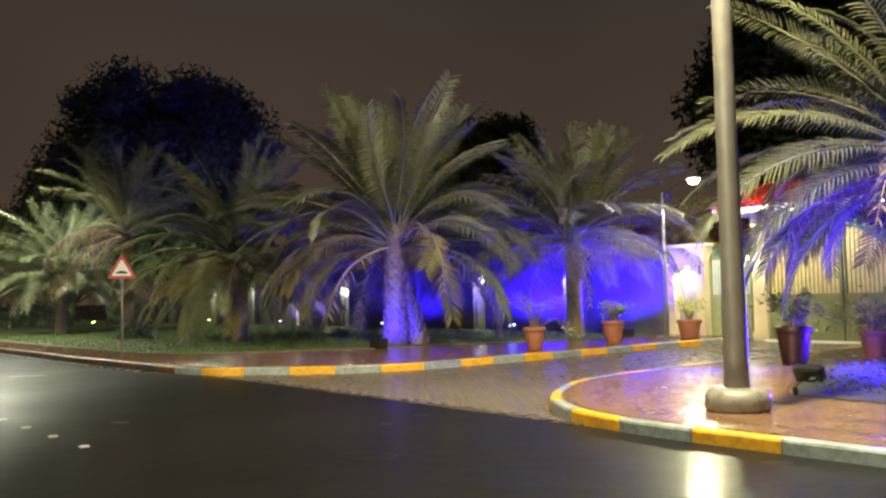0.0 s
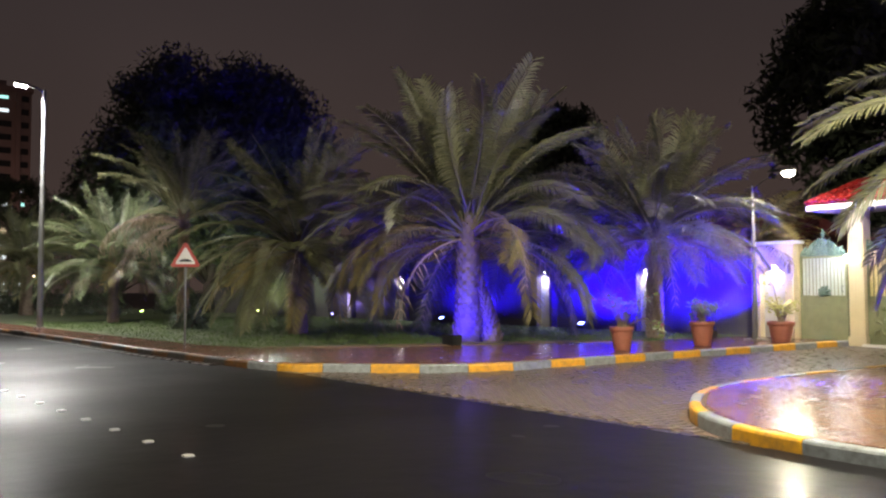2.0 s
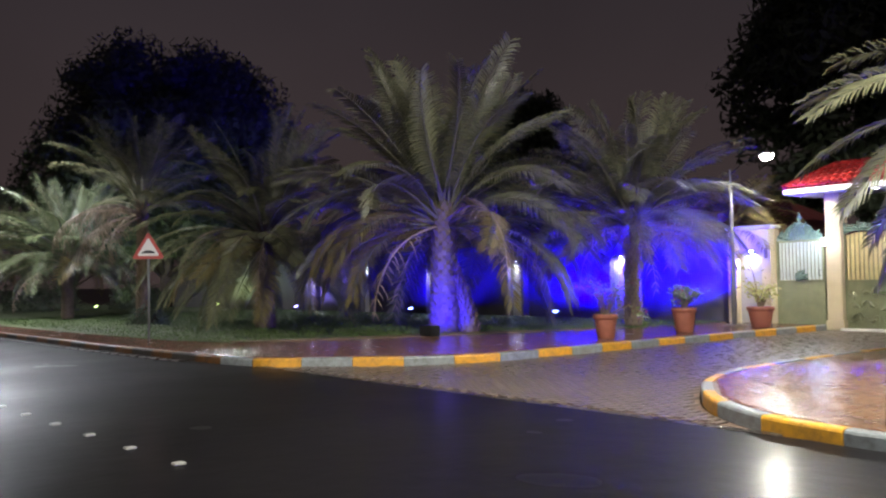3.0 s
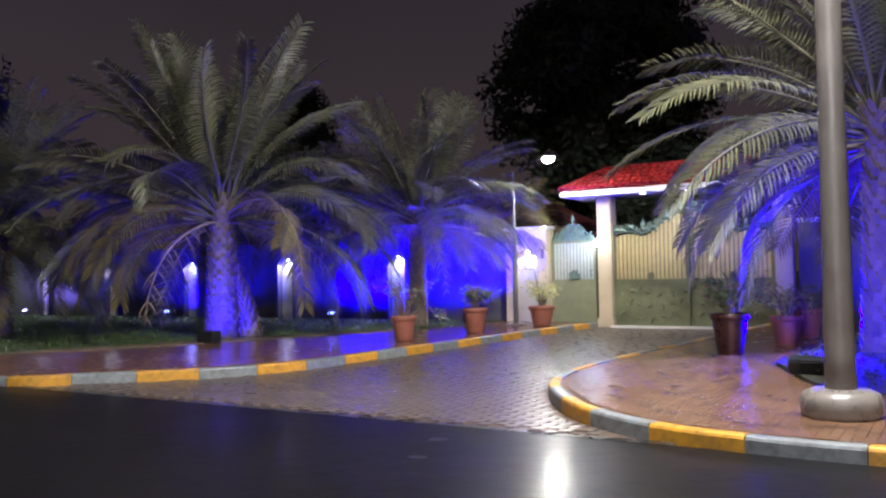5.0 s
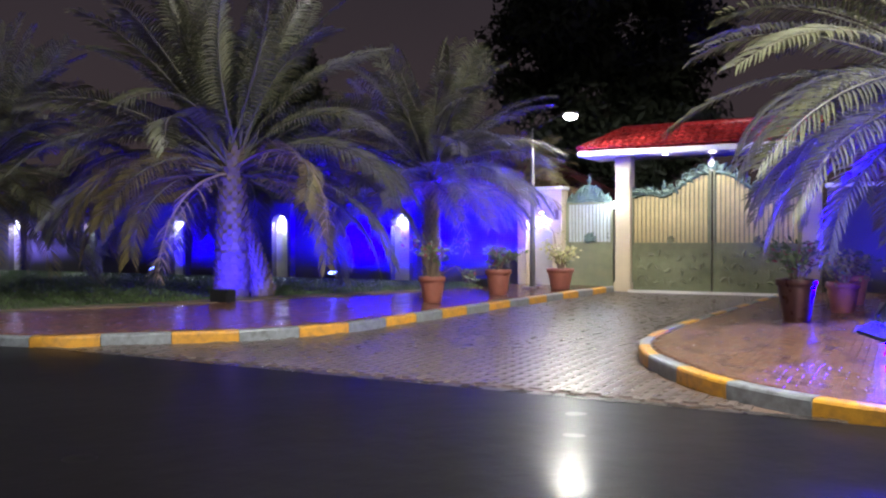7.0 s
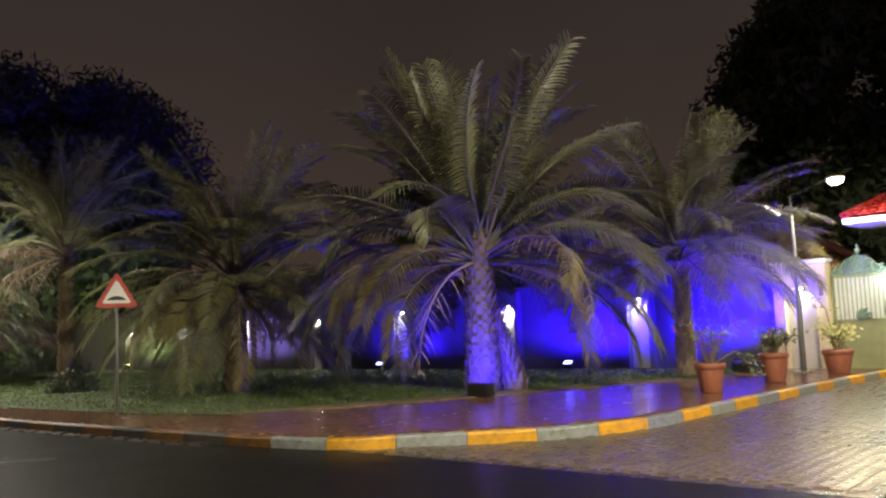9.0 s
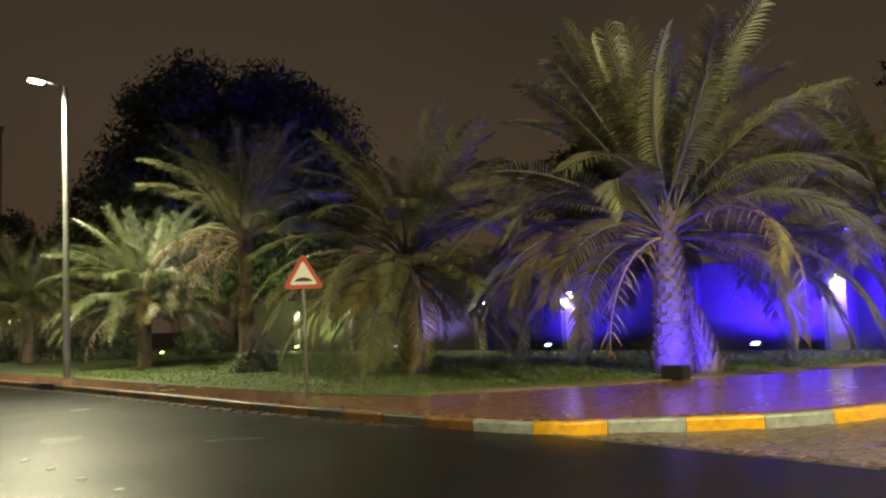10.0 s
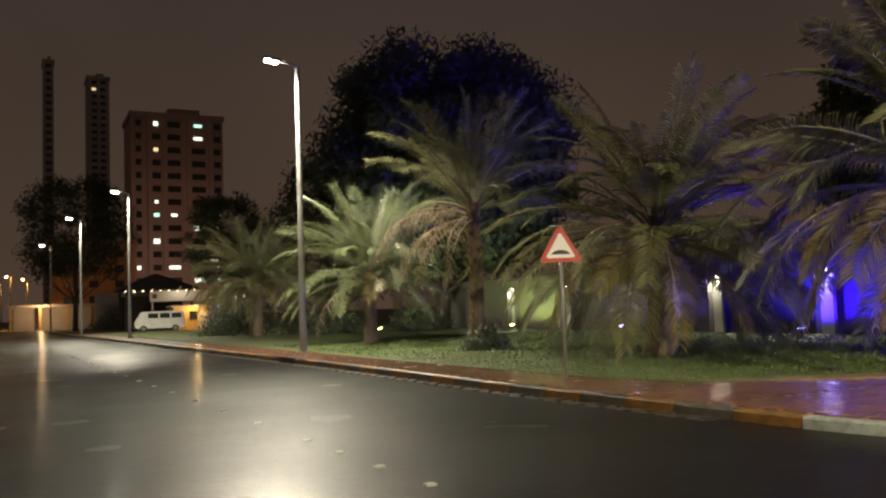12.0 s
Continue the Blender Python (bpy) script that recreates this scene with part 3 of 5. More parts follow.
    part("lower_ornament", bm, M_GATE, ob, "low relief scroll ornament", smooth=True)
    finial("finial", ob, y_far + (y_mid - y_far) * 0.42, top(0.42) + 0.06, 0.62, M_GATE_D)
    finial("hinge_finial", ob, y_far - 0.03 * d + 0.1 * d, zs - 0.08, 0.6, M_GATE_D)
    return ob


gl = gate_leaf("gate_leaf", 14.1, 11.78, 2.80, 3.45, M_SLAT, "closed ornate grey-green metal gate leaf with cream slats", 1)
finial("crown_finial", gl, 11.78, 3.42, 0.85, M_COPING)
gate_leaf("gate_leaf", 9.42, 11.74, 2.80, 3.45, M_SLAT, "closed ornate grey-green metal gate leaf with cream slats", -1)

side = thing("side_gate", (WX + 0.08, 15.36, 0.12), "closed grey metal pedestrian gate with arched scroll crest", "gate")
part("lower_panel", abox((0, 0, 0.65), (0.05, 1.4, 1.24), bevel=0.01), M_GATE, side)
for z in (0.05, 1.3, 2.5):
    part("rail", abox((0, 0, z), (0.08, 1.46, 0.07), bevel=0.012), M_GATE, side)
for y in (-0.71, 0.71):
    part("stile", abox((0, y, 1.25), (0.08, 0.06, 2.5), bevel=0.012), M_GATE, side)
for i in range(12):
    part("slat", abox((0, -0.61 + 1.22 * i / 11, 1.9), (0.035, 0.075, 1.16), bevel=0.006), M_SLAT_G, side)
part("backing_sheet", abox((0.045, 0, 1.9), (0.012, 1.4, 1.2)), M_GATE, side)
OGEE = [(0.70, 0.0), (0.66, 0.13), (0.54, 0.19), (0.44, 0.22), (0.36, 0.34), (0.24, 0.43), (0.12, 0.46), (0.0, 0.52)]
crest = OGEE + [(-p, q) for p, q in reversed(OGEE[:-1])]
bm = bmesh.new()
tube(bm, [(-0.01, p, 2.54 + q) for p, q in crest], 0.036, 8)
tube(bm, [(0, -0.7 + 1.4 * i / 16, 2.55 + 0.04 * math.cos(4 * math.pi * i / 16)) for i in range(17)], 0.04, 8)
part("crest_rail", bm, M_GATE_D, side, "verdigris scrolled crest rail", smooth=True)
part("crest_sheet", plate_yz([(p * 0.97, 2.52 + q) for p, q in crest], 0.0, 0.02), M_GATE_D, side)
for i, (p, q, r) in enumerate(((-0.5, 0.1, 0.09), (0.5, 0.1, 0.09), (-0.27, 0.15, 0.13), (0.27, 0.15, 0.13), (-0.14, 0.33, 0.09), (0.14, 0.33, 0.09))):
    bm = bmesh.new()
    scroll(bm, -0.03, p, 2.54 + q, r, 1.6, 1 if i % 2 else -1, 0.022, 0.5 * i)
    part("crest_scroll", bm, M_GATE_D, side, smooth=True)
    bm = bmesh.new()
    acanthus(bm, p * 1.1, 2.54 + q, 0.2, 1.2 if p < 0 else 1.0, -0.03)
    part("crest_leaf", bm, M_GATE_D, side, smooth=True)
bm = bmesh.new()
for k in range(5):
    acanthus(bm, 0, 1.33, 0.34 - 0.05 * abs(k - 2), math.pi / 2 + (k - 2) * 0.5 - 0.4, -0.03)
part("leaf_crest", bm, M_GATE_D, side, smooth=True)
finial("finial", side, 0, 3.03, 0.6, M_GATE_D)
part("door_handle", atube([(-0.03, -0.6, 1.45), (-0.09, -0.6, 1.47), (-0.09, -0.6, 1.6), (-0.03, -0.6, 1.62)], 0.014), M_BLACK, side)

for y in (14.28, 9.17):
    p = thing("gate_pillar", (WX + 0.12, y, 0.0), "square cream gate pillar carrying the tiled canopy", "pillar", "gate pillars")
    part("shaft", abox((0, 0, 1.985), (0.46, 0.46, 3.97), bevel=0.02), M_CREAM, p)
    part("plinth", abox((0, 0, 0.14), (0.54, 0.54, 0.28), bevel=0.02), M_CREAM, p)
# lamp on the pillar, towards the side gate
pl = thing("pillar_lamp", (WX - 0.115, 14.48, 2.5), "small bright globe lamp on the gate pillar", "wall lamp")
part("bracket", abox((-0.05, 0, -0.06), (0.12, 0.06, 0.05), bevel=0.01), M_BLACK, pl)
part("globe", alathe([(0.01, -0.10), (0.07, -0.07), (0.095, 0), (0.07, 0.07), (0.01, 0.10)], 16, Matrix.Translation((-0.12, 0, 0.05))), G_SCONCE, pl, "lit white globe", smooth=True)
lamp("pillar_light", "POINT", (WX - 0.32, 14.75, 2.5), 9, COOL, 0.08)

solid("threshold", abox((24.72, 11.72, 0.02), (0.14, 4.66, 0.10), bevel=0.01), M_COPING, "pale concrete threshold under the driveway gate", "threshold", "structure")
# canopy: slab, hipped roof and tiles
canopy = thing("gate_canopy", (0, 0, 0), "red tiled canopy over the driveway gate", "canopy")
EX0, EX1, EY0, EY1, EZ = 24.4, 26.4, 7.9, 15.5, 3.97
part("soffit_slab", abox(((EX0 + EX1) / 2, (EY0 + EY1) / 2, EZ + 0.08), (EX1 - EX0, EY1 - EY0, 0.16), bevel=0.015), M_COPING, canopy)
RX, RZ, RY0, RY1 = 25.4, 4.80, 9.1, 14.4
bm = bmesh.new()
e = [bm.verts.new(v) for v in ((EX0 + .02, EY0 + .02, EZ + 0.165), (EX1 - .02, EY0 + .02, EZ + 0.165), (EX1 - .02, EY1 - .02, EZ + 0.165), (EX0 + .02, EY1 - .02, EZ + 0.165))]
r0, r1 = bm.verts.new((RX, RY0, RZ - 0.05)), bm.verts.new((RX, RY1, RZ - 0.05))
for f in ((e[0], r0, r1, e[3]), (e[1], e[2], r1, r0), (e[0], e[1], r0), (e[2], e[3], r1), (e[3], e[2], e[1], e[0])):
    bm.faces.new(f)
part("roof_deck", bm, M_TILE, canopy)


def tile_course(y, side):
    """Half-round tiles running up the slope at y, up to the hip or the ridge."""
    if y > RY1:
        u = (EY1 - y) / (EY1 - RY1)
    elif y < RY0:
        u = (y - EY0) / (RY0 - EY0)
    else:
        u = 1.0
    if u < 0.12:
        return
    ex = EX0 - 0.04 if side < 0 else EX1 + 0.04
    n = max(1, round(5 * u))
    for i in range(n):
        a, b = u * i / n, u * (i + 1.12) / n
        p = [Vector((ex + (RX - ex) * t, y, EZ + 0.19 + (RZ - EZ - 0.19) * t)) for t in (a, min(b, u))]
        bm = bmesh.new()
        ax = (p[1] - p[0]).normalized()
        nrm = Vector((-ax.z, 0, ax.x)) if side < 0 else Vector((ax.z, 0, -ax.x))
        nrm = nrm if nrm.z > 0 else -nrm
        rows = []
        for q, rad, lift in ((p[0], 0.098, 0.03), (p[1], 0.082, 0.0)):
            rows.append([bm.verts.new(q + nrm * (lift + rad * 0.75 * math.sin(math.pi * k / 7)) + Vector((0, rad * math.cos(math.pi * k / 7), 0)) - p[0]) for k in range(8)])
        for k in range(7):
            bm.faces.new((rows[0][k], rows[0][k + 1], rows[1][k + 1], rows[1][k]))
        bm.faces.new(rows[0])
        bm.faces.new(list(reversed(rows[1])))
        part("roof_tile", bm, M_TILE, canopy, smooth=False, m=Matrix.Translation(p[0]))


for i in range(36):
    tile_course(EY1 - 0.14 - 0.215 * i, -1)
bm = bmesh.new()
tube(bm, [(RX, RY0, RZ + 0.03), (RX, RY1, RZ + 0.03)], 0.10, 10)
for cx, cy, ry in ((EX0, EY1, RY1), (EX1, EY1, RY1), (EX0, EY0, RY0), (EX1, EY0, RY0)):
    tube(bm, [(cx, cy, EZ + 0.22), (RX, ry, RZ + 0.03)], 0.085, 10)
part("ridge_cap", bm, M_TILE, canopy, "rounded red ridge and hip tiles", smooth=True)
for y in (13.0, 11.7, 10.4):
    s = thing("soffit_light", (24.75, y, EZ), "small round lit downlight in the canopy soffit", "ceiling light", "soffit downlights")
    part("trim_ring", alathe([(0.08, -0.004), (0.11, -0.012), (0.115, 0.0)], 18), M_COPING, s)
    part("lens", alathe([(0.01, -0.016), (0.075, -0.014), (0.078, -0.005)], 16), G_SOFFIT, s, "lit lens")
    lamp("soffit_lamp", "SPOT", (24.75, y, EZ - 0.04), 50, WARM, 0.05, (24.65, y, 0), 130, 0.6)

# low house roof behind the wall
hs = thing("garden_house", (29.5, 20.0, 0), "low house with a dark maroon tiled roof behind the wall", "house")
part("wall", abox((0, 0, 1.4), (6.0, 7.4, 2.8)), M_PALE, hs)
bm = bmesh.new()
e = [bm.verts.new(v) for v in ((-3.6, -4.3, 2.75), (3.6, -4.3, 2.75), (3.6, 4.3, 2.75), (-3.6, 4.3, 2.75))]
r0, r1 = bm.verts.new((0, -2.0, 4.3)), bm.verts.new((0, 2.0, 4.3))
for f in ((e[0], r0, r1, e[3]), (e[1], e[2], r1, r0), (e[0], e[1], r0), (e[2], e[3], r1), (e[3], e[2], e[1], e[0])):
    bm.faces.new(f)
part("roof", bm, M_TILE_OLD, hs)
bm = bmesh.new()
for i in range(34):
    y = -4.1 + 8.2 * i / 33
    u = min(1, (4.3 - abs(y)) / 2.3)
    tube(bm, [(-3.62, y, 2.80), (-3.62 + 3.62 * u, y, 2.80 + 1.53 * u)], 0.08, 6)
tagged(part("tile_roll", bm, M_TILE_OLD, hs, "rows of rounded roof tiles", smooth=True), kind="stuff")


# ---- palms ----
def frond_mesh(name, length, e0, droop, material, seed, pitch=0.08, leaf=0.62, lift=0.2, twist=0.0, thin=1.0, ragged=0.12, sag=0.26):
    """A feather leaf in the local x-z plane: a tapering stalk that leaves at e0 degrees and bends over, with two stiff rows of
    folded, pointed leaflets that rise in a shallow V and sweep forward towards the blunt tip."""
    rnd = random.Random(seed)
    n = 16
    pts, dirs = [Vector((0, 0, 0))], []
    for i in range(n):
        u = (i + 0.5) / n
        a = radians(e0 - droop * u ** 1.6)
        side = radians(twist) * u
        d = Vector((math.cos(a) * math.cos(side), math.cos(a) * math.sin(side), math.sin(a)))
        dirs.append(d)
        pts.append(pts[-1] + d * length / n)
    dirs.append(dirs[-1])
    bm = bmesh.new()
    tube(bm, pts, [0.032 * (1 - 0.92 * i / n) * length / 4 + 0.004 for i in range(n + 1)], 5)
    for f in bm.faces:
        f.material_index = 1
    leaflets = max(8, int(0.84 * length / pitch))
    for i in range(leaflets):
        u = 0.16 + 0.84 * (i + 0.5) / leaflets
        k = min(n - 1, int(u * n))
        v = u * n - k
        p = pts[k].lerp(pts[k + 1], v)
        ax = dirs[k].lerp(dirs[k + 1], v).normalized()
        across = Vector((0, 1, 0)) - ax * ax.y
        across.normalize()
        up = ax.cross(across)
        if up.dot(Vector((-math.sin(radians(e0 - droop * u ** 1.6)), 0, math.cos(radians(e0 - droop * u ** 1.6))))) < 0:
            up = -up
        size = leaf * min(1.0, 0.35 + 3.2 * (u - 0.16)) * (1.0 - 0.52 * max(0.0, (u - 0.45) / 0.55) ** 1.5)
        fwd = 0.35 + 0.75 * u * u
        for s in (-1, 1):
            if rnd.random() < ragged * 0.4:
                continue
            l = size * rnd.uniform(1 - ragged, 1 + ragged)
            d = (across * s + ax * fwd * rnd.uniform(1 - ragged, 1 + ragged) + up * lift * rnd.uniform(1 - 3 * ragged, 1 + 3 * ragged)).normalized()
            w = (0.019 + 0.006 * rnd.random()) * thin
            wide = (ax - d * ax.dot(d)).normalized() * w
            fold = d.cross(wide).normalized() * w * 0.45
            fold = fold if fold.dot(up) > 0 else -fold
            m1, m2 = p + d * l * 0.3, p + d * l * 0.68 + Vector((0, 0, -sag * 0.35 * l))
            tip = p + d * l + Vector((0, 0, -sag * l))
            base = bm.verts.new(p)
            r1 = [bm.verts.new(m1 - wide + fold), bm.verts.new(m1 - fold), bm.verts.new(m1 + wide + fold)]
            r2 = [bm.verts.new(m2 - wide * 0.72 + fold), bm.verts.new(m2 - fold), bm.verts.new(m2 + wide * 0.72 + fold)]
            t1 = bm.verts.new(tip)
            for j in (0, 1):
                bm.faces.new((base, r1[j + 1], r1[j]))
                bm.faces.new((r1[j], r1[j + 1], r2[j + 1], r2[j]))
                bm.faces.new((r2[j], r2[j + 1], t1))
    return mesh_of(bm, name, [material, M_FROND_DRY if material == M_FROND_DRY else M_RACHIS])


def trunk_mesh(height, r0, r1, seed, lean=(0.0, 0.0)):
    rnd = random.Random(seed)
    bm = bmesh.new()
    n = 12
    axis = [Vector((lean[0] * (i / n) ** 1.6, lean[1] * (i / n) ** 1.6, height * i / n - 0.1 * (i == 0))) for i in range(n + 1)]
    tube(bm, axis, [(r1 + (r0 - r1) * (1 - i / n) ** 2.4) * (1 + 0.05 * math.sin(i * 2.1)) for i in range(n + 1)], 18)
    stubs = bmesh.new()
    rows = int(height / 0.13)
    for j in range(rows):
        u = (j + 0.5) / rows
        r = r1 + (r0 - r1) * (1 - u) ** 2.4
        c = Vector((lean[0] * u ** 1.6, lean[1] * u ** 1.6, height * u))
        m = 11
        for k in range(m):
            a = 2 * math.pi * (k + 0.5 * (j % 2) + rnd.uniform(-0.12, 0.12)) / m
            w = 2.3 * r / m * math.pi * 0.5
            h = 0.20 * rnd.uniform(0.75, 1.3)
            out = (0.045 + 0.05 * rnd.random()) * (0.7 + 0.9 * u)
            o, t = Vector((math.cos(a), math.sin(a), 0)), Vector((-math.sin(a), math.cos(a), 0))
            base = c + o * (r * 0.96)
            q = [base - t * w, base + t * w, base + o * out + t * w * 0.45 + Vector((0, 0, h)), base + o * out - t * w * 0.45 + Vector((0, 0, h)), base + Vector((0, 0, h * 0.9)) - o * 0.02]
            vs = [stubs.verts.new(v) for v in q]
            stubs.faces.new(vs[:4])
            stubs.faces.new((vs[3], vs[2], vs[4]))
            stubs.faces.new((vs[1], vs[4], vs[2]))
            stubs.faces.new((vs[0], vs[3], vs[4]))
    return bm, stubs, axis[-1]


def palm(place, height, spread, label, seed, green=M_FROND, r0=0.42, r1=0.27, lean=(0, 0), bands=None, dry=6, dry_azimuth=None, skip=None, yaw0=0.0, leaf=0.62, thin=1.0):
    """A date palm: trunk with cut leaf bases, a crown of feather leaves in whorls from upright to hanging."""
    rnd = random.Random(seed)
    ob = thing("palm_tree", place, label, "palm tree", "date palms")
    bm, stubs, top = trunk_mesh(height, r0, r1, seed, lean)
    part("trunk", bm, M_TRUNK, ob, "fibrous brown trunk", smooth=True)
    tagged(part("leaf_base_cover", stubs, M_STUB, ob, "cut leaf bases spiralling up the trunk"), kind="stuff")
    bands = bands or ((84, 24, 7, 0.90), (71, 40, 11, 0.98), (55, 58, 12, 1.0), (38, 72, 13, 1.02), (17, 76, 13, 1.0), (0, 66, 10, 0.9))
    for b, (e0, droop, count, scale) in enumerate(bands):
        kinds = [frond_mesh("frond", spread * scale * f, e0 + de, droop * dd, green if not (b >= 5 and v == 1) else M_FROND_YEL, seed * 50 + b * 5 + v, leaf=leaf, twist=tw, thin=thin)
                 for v, (f, de, dd, tw) in enumerate(((1.0, 0, 1.0, 6), (0.92, 5, 1.12, -12), (1.05, -5, 0.88, 12)))]
        for i in range(count):
            az = 360 * (i + rnd.uniform(-0.3, 0.3)) / count + b * 37 + yaw0
            if skip and skip(az % 360, e0):
                continue
            rr = r1 * 0.55
            m = Matrix.Translation(top + Vector((rr * math.cos(radians(az)), rr * math.sin(radians(az)), -0.10 * b + rnd.uniform(-0.08, 0.08)))) @ pose(0, 0, 0, rnd.uniform(-34, 34), rnd.uniform(-5, 5), az)
            part("frond", kinds[rnd.randrange(3)], None, ob, m=m)
    if dry:
        kinds = [frond_mesh("frond", spread * f, e0, d, M_FROND_DRY, seed * 50 + 40 + v, pitch=0.19, leaf=leaf * 0.55, lift=-0.5, ragged=0.35, sag=0.6, thin=0.75) for v, (f, e0, d) in enumerate(((1.0, 18, 108), (0.85, -10, 80)))]
        for i in range(dry):
            az = (dry_azimuth[0] + (dry_azimuth[1] - dry_azimuth[0]) * (i + 0.5) / dry) if dry_azimuth else 360 * i / dry + 13
            m = Matrix.Translation(top + Vector((0.5 * r1 * math.cos(radians(az)), 0.5 * r1 * math.sin(radians(az)), -0.45 + rnd.uniform(-0.1, 0.1)))) @ pose(0, 0, 0, rnd.uniform(-15, 15), 0, az)
            part("frond", kinds[i % 2], None, ob, "dry brown hanging frond", m=m)
    return ob


palm((16.2, 21.4, 0.12), 3.55, 4.85, "large date palm with a full grey-green crown on the lawn", 3, r0=0.45, r1=0.31, dry=6, leaf=0.78, thin=1.15,
     bands=((84, 22, 10, 0.95), (73, 34, 14, 1.0), (60, 52, 12, 0.96), (44, 78, 13, 0.98), (29, 90, 15, 1.0), (13, 86, 15, 0.98), (-4, 74, 9, 0.92)), skip=lambda az, e0: e0 < 62 and 206 < az < 252)
# young offshoot leaning on the large palm's foot
off = thing("palm_offshoot", (16.55, 20.75, 0.12), "short tapering offshoot stump beside the large palm", "palm stump")
bm, stubs, _ = trunk_mesh(1.9, 0.30, 0.10, 77, (-0.25, 0.45))
part("trunk", bm, M_TRUNK, off, smooth=True)
tagged(part("leaf_base_cover", stubs, M_STUB, off), kind="stuff")
palm((21.4, 18.75, 0.12), 3.5, 3.9, "date palm close to the boundary wall", 5, dry=5, r0=0.27, r1=0.19,
     bands=((84, 20, 9, 0.92), (72, 34, 13, 1.0), (56, 54, 14, 1.0), (38, 72, 15, 1.0), (17, 78, 15, 0.96), (0, 66, 12, 0.84)))
palm((14.5, 28.7, 0.12), 3.4, 4.3, "dark date palm with a broad drooping crown on the lawn", 7, dry=8, r0=0.34, r1=0.22,
     bands=((84, 24, 7, 0.92), (71, 42, 9, 0.97), (55, 60, 11, 1.0), (38, 74, 13, 1.02), (15, 76, 15, 1.04), (-8, 62, 15, 1.0), (-28, 44, 12, 0.86)))
palm((13.0, 35.6, 0.12), 4.7, 4.0, "tall date palm with a skirt of dry hanging fronds", 9, dry=16, dry_azimuth=(95, 235), thin=0.85, r0=0.25, r1=0.16,
     bands=((84, 26, 6, 0.95), (68, 42, 9, 1.0), (52, 60, 10, 1.0), (30, 70, 9, 0.95)), skip=lambda az, e0: e0 < 40 and 120 < az < 240)
palm((12.9, 44.5, 0.12), 3.1, 4.1, "small pale green date palm under the street lamp", 11, green=M_FROND_B, dry=2, r0=0.26, r1=0.19, thin=0.8, leaf=0.66)
palm((12.6, 62.0, 0.1), 3.6, 4.2, "dim date palm far along the verge", 13, dry=4)
palm((16.4, 6.1, 0.12), 4.15, 4.5, "date palm with long arching fronds in the corner bed", 15, dry=4, leaf=0.62, thin=1.1,
     bands=((82, 30, 7, 0.92), (64, 48, 11, 1.0), (44, 62, 13, 1.0), (27, 68, 16, 1.0), (12, 84, 18, 0.94), (-4, 76, 16, 0.86), (-16, 62, 12, 0.78)), skip=lambda az, e0: e0 < 50 and 152 < az < 238)
palm((25.75, 17.85, 0.0), 3.55, 2.2, "small yellowing palm behind the boundary wall", 17, green=M_FROND_YEL, dry=2, r0=0.2, r1=0.14, leaf=0.5,
     bands=((70, 50, 6, 0.8), (48, 70, 9, 0.95), (26, 80, 11, 1.0), (6, 70, 9, 0.95)))


# ---- broad-leaved trees ----
def tree(place, height, width, label, seed, leaves=16000, trunk_r=0.4, low=0.25, leaf=0.42, name="tree", group="dark background trees"):
    rnd = np.random.RandomState(seed)
    pr = random.Random(seed)
    ob = thing(name, place, label, "tree", group)
    bm = bmesh.new()
    tube(bm, [(0, 0, -0.2), (0.1, 0, height * 0.2), (0.0, 0.15, height * 0.45), (0.1, 0.0, height * 0.7)], [trunk_r, trunk_r * 0.8, trunk_r * 0.55, trunk_r * 0.2], 10)
    part("trunk", bm, M_BARK, ob, smooth=True)
    clumps = []
    for i in range(130):
        a, u = pr.uniform(0, 2 * math.pi), low + (0.95 - low) * (i + 0.5) / 130
        prof = math.sin(math.pi * min(0.97, max(0.08, (u - low * 0.6) / (1.02 - low * 0.6)))) ** 0.6
        r = width / 2 * prof * math.sqrt(pr.uniform(0.1, 1.0)) * 0.86
        c = Vector((r * math.cos(a), r * math.sin(a), u * height))
        clumps.append((c, width * pr.uniform(0.09, 0.14)))
    for c, r in clumps[:9]:
        part("limb", atube([(0, 0, c.z * 0.45), (c.x * 0.5, c.y * 0.5, c.z * 0.72), tuple(c)], [trunk_r * 0.3, trunk_r * 0.2, trunk_r * 0.06], 6), M_BARK, ob, smooth=True)
    idx = rnd.randint(0, len(clumps), leaves)
    cs = np.array([tuple(c) for c, _ in clumps])[idx]
    rs = np.array([r for _, r in clumps])[idx][:, None]
    d = rnd.normal(size=(leaves, 3))
    d /= np.linalg.norm(d, axis=1)[:, None]
    centre = cs + d * rs * rnd.uniform(0.3, 0.97, (leaves, 1)) * np.array([1.1, 1.1, 0.85])
    t1 = rnd.normal(size=(leaves, 3))
    t1 /= np.linalg.norm(t1, axis=1)[:, None]
    t2 = np.cross(t1, d)
    s = leaf * rnd.uniform(0.5, 1.2, (leaves, 1))
    v = np.stack([centre - t1 * s * 0.5, centre + t2 * s * 0.22, centre + t1 * s * 0.5, centre - t2 * s * 0.22], 1).reshape(-1, 3)
    f = np.arange(leaves * 4).reshape(-1, 4)
    me = bpy.data.meshes.new("crown")
    me.from_pydata(v.tolist(), [], f.tolist())
    me.materials.append(M_LEAF)
    tagged(part("crown", me, None, ob, "dense dark foliage"), kind="stuff")
    return ob


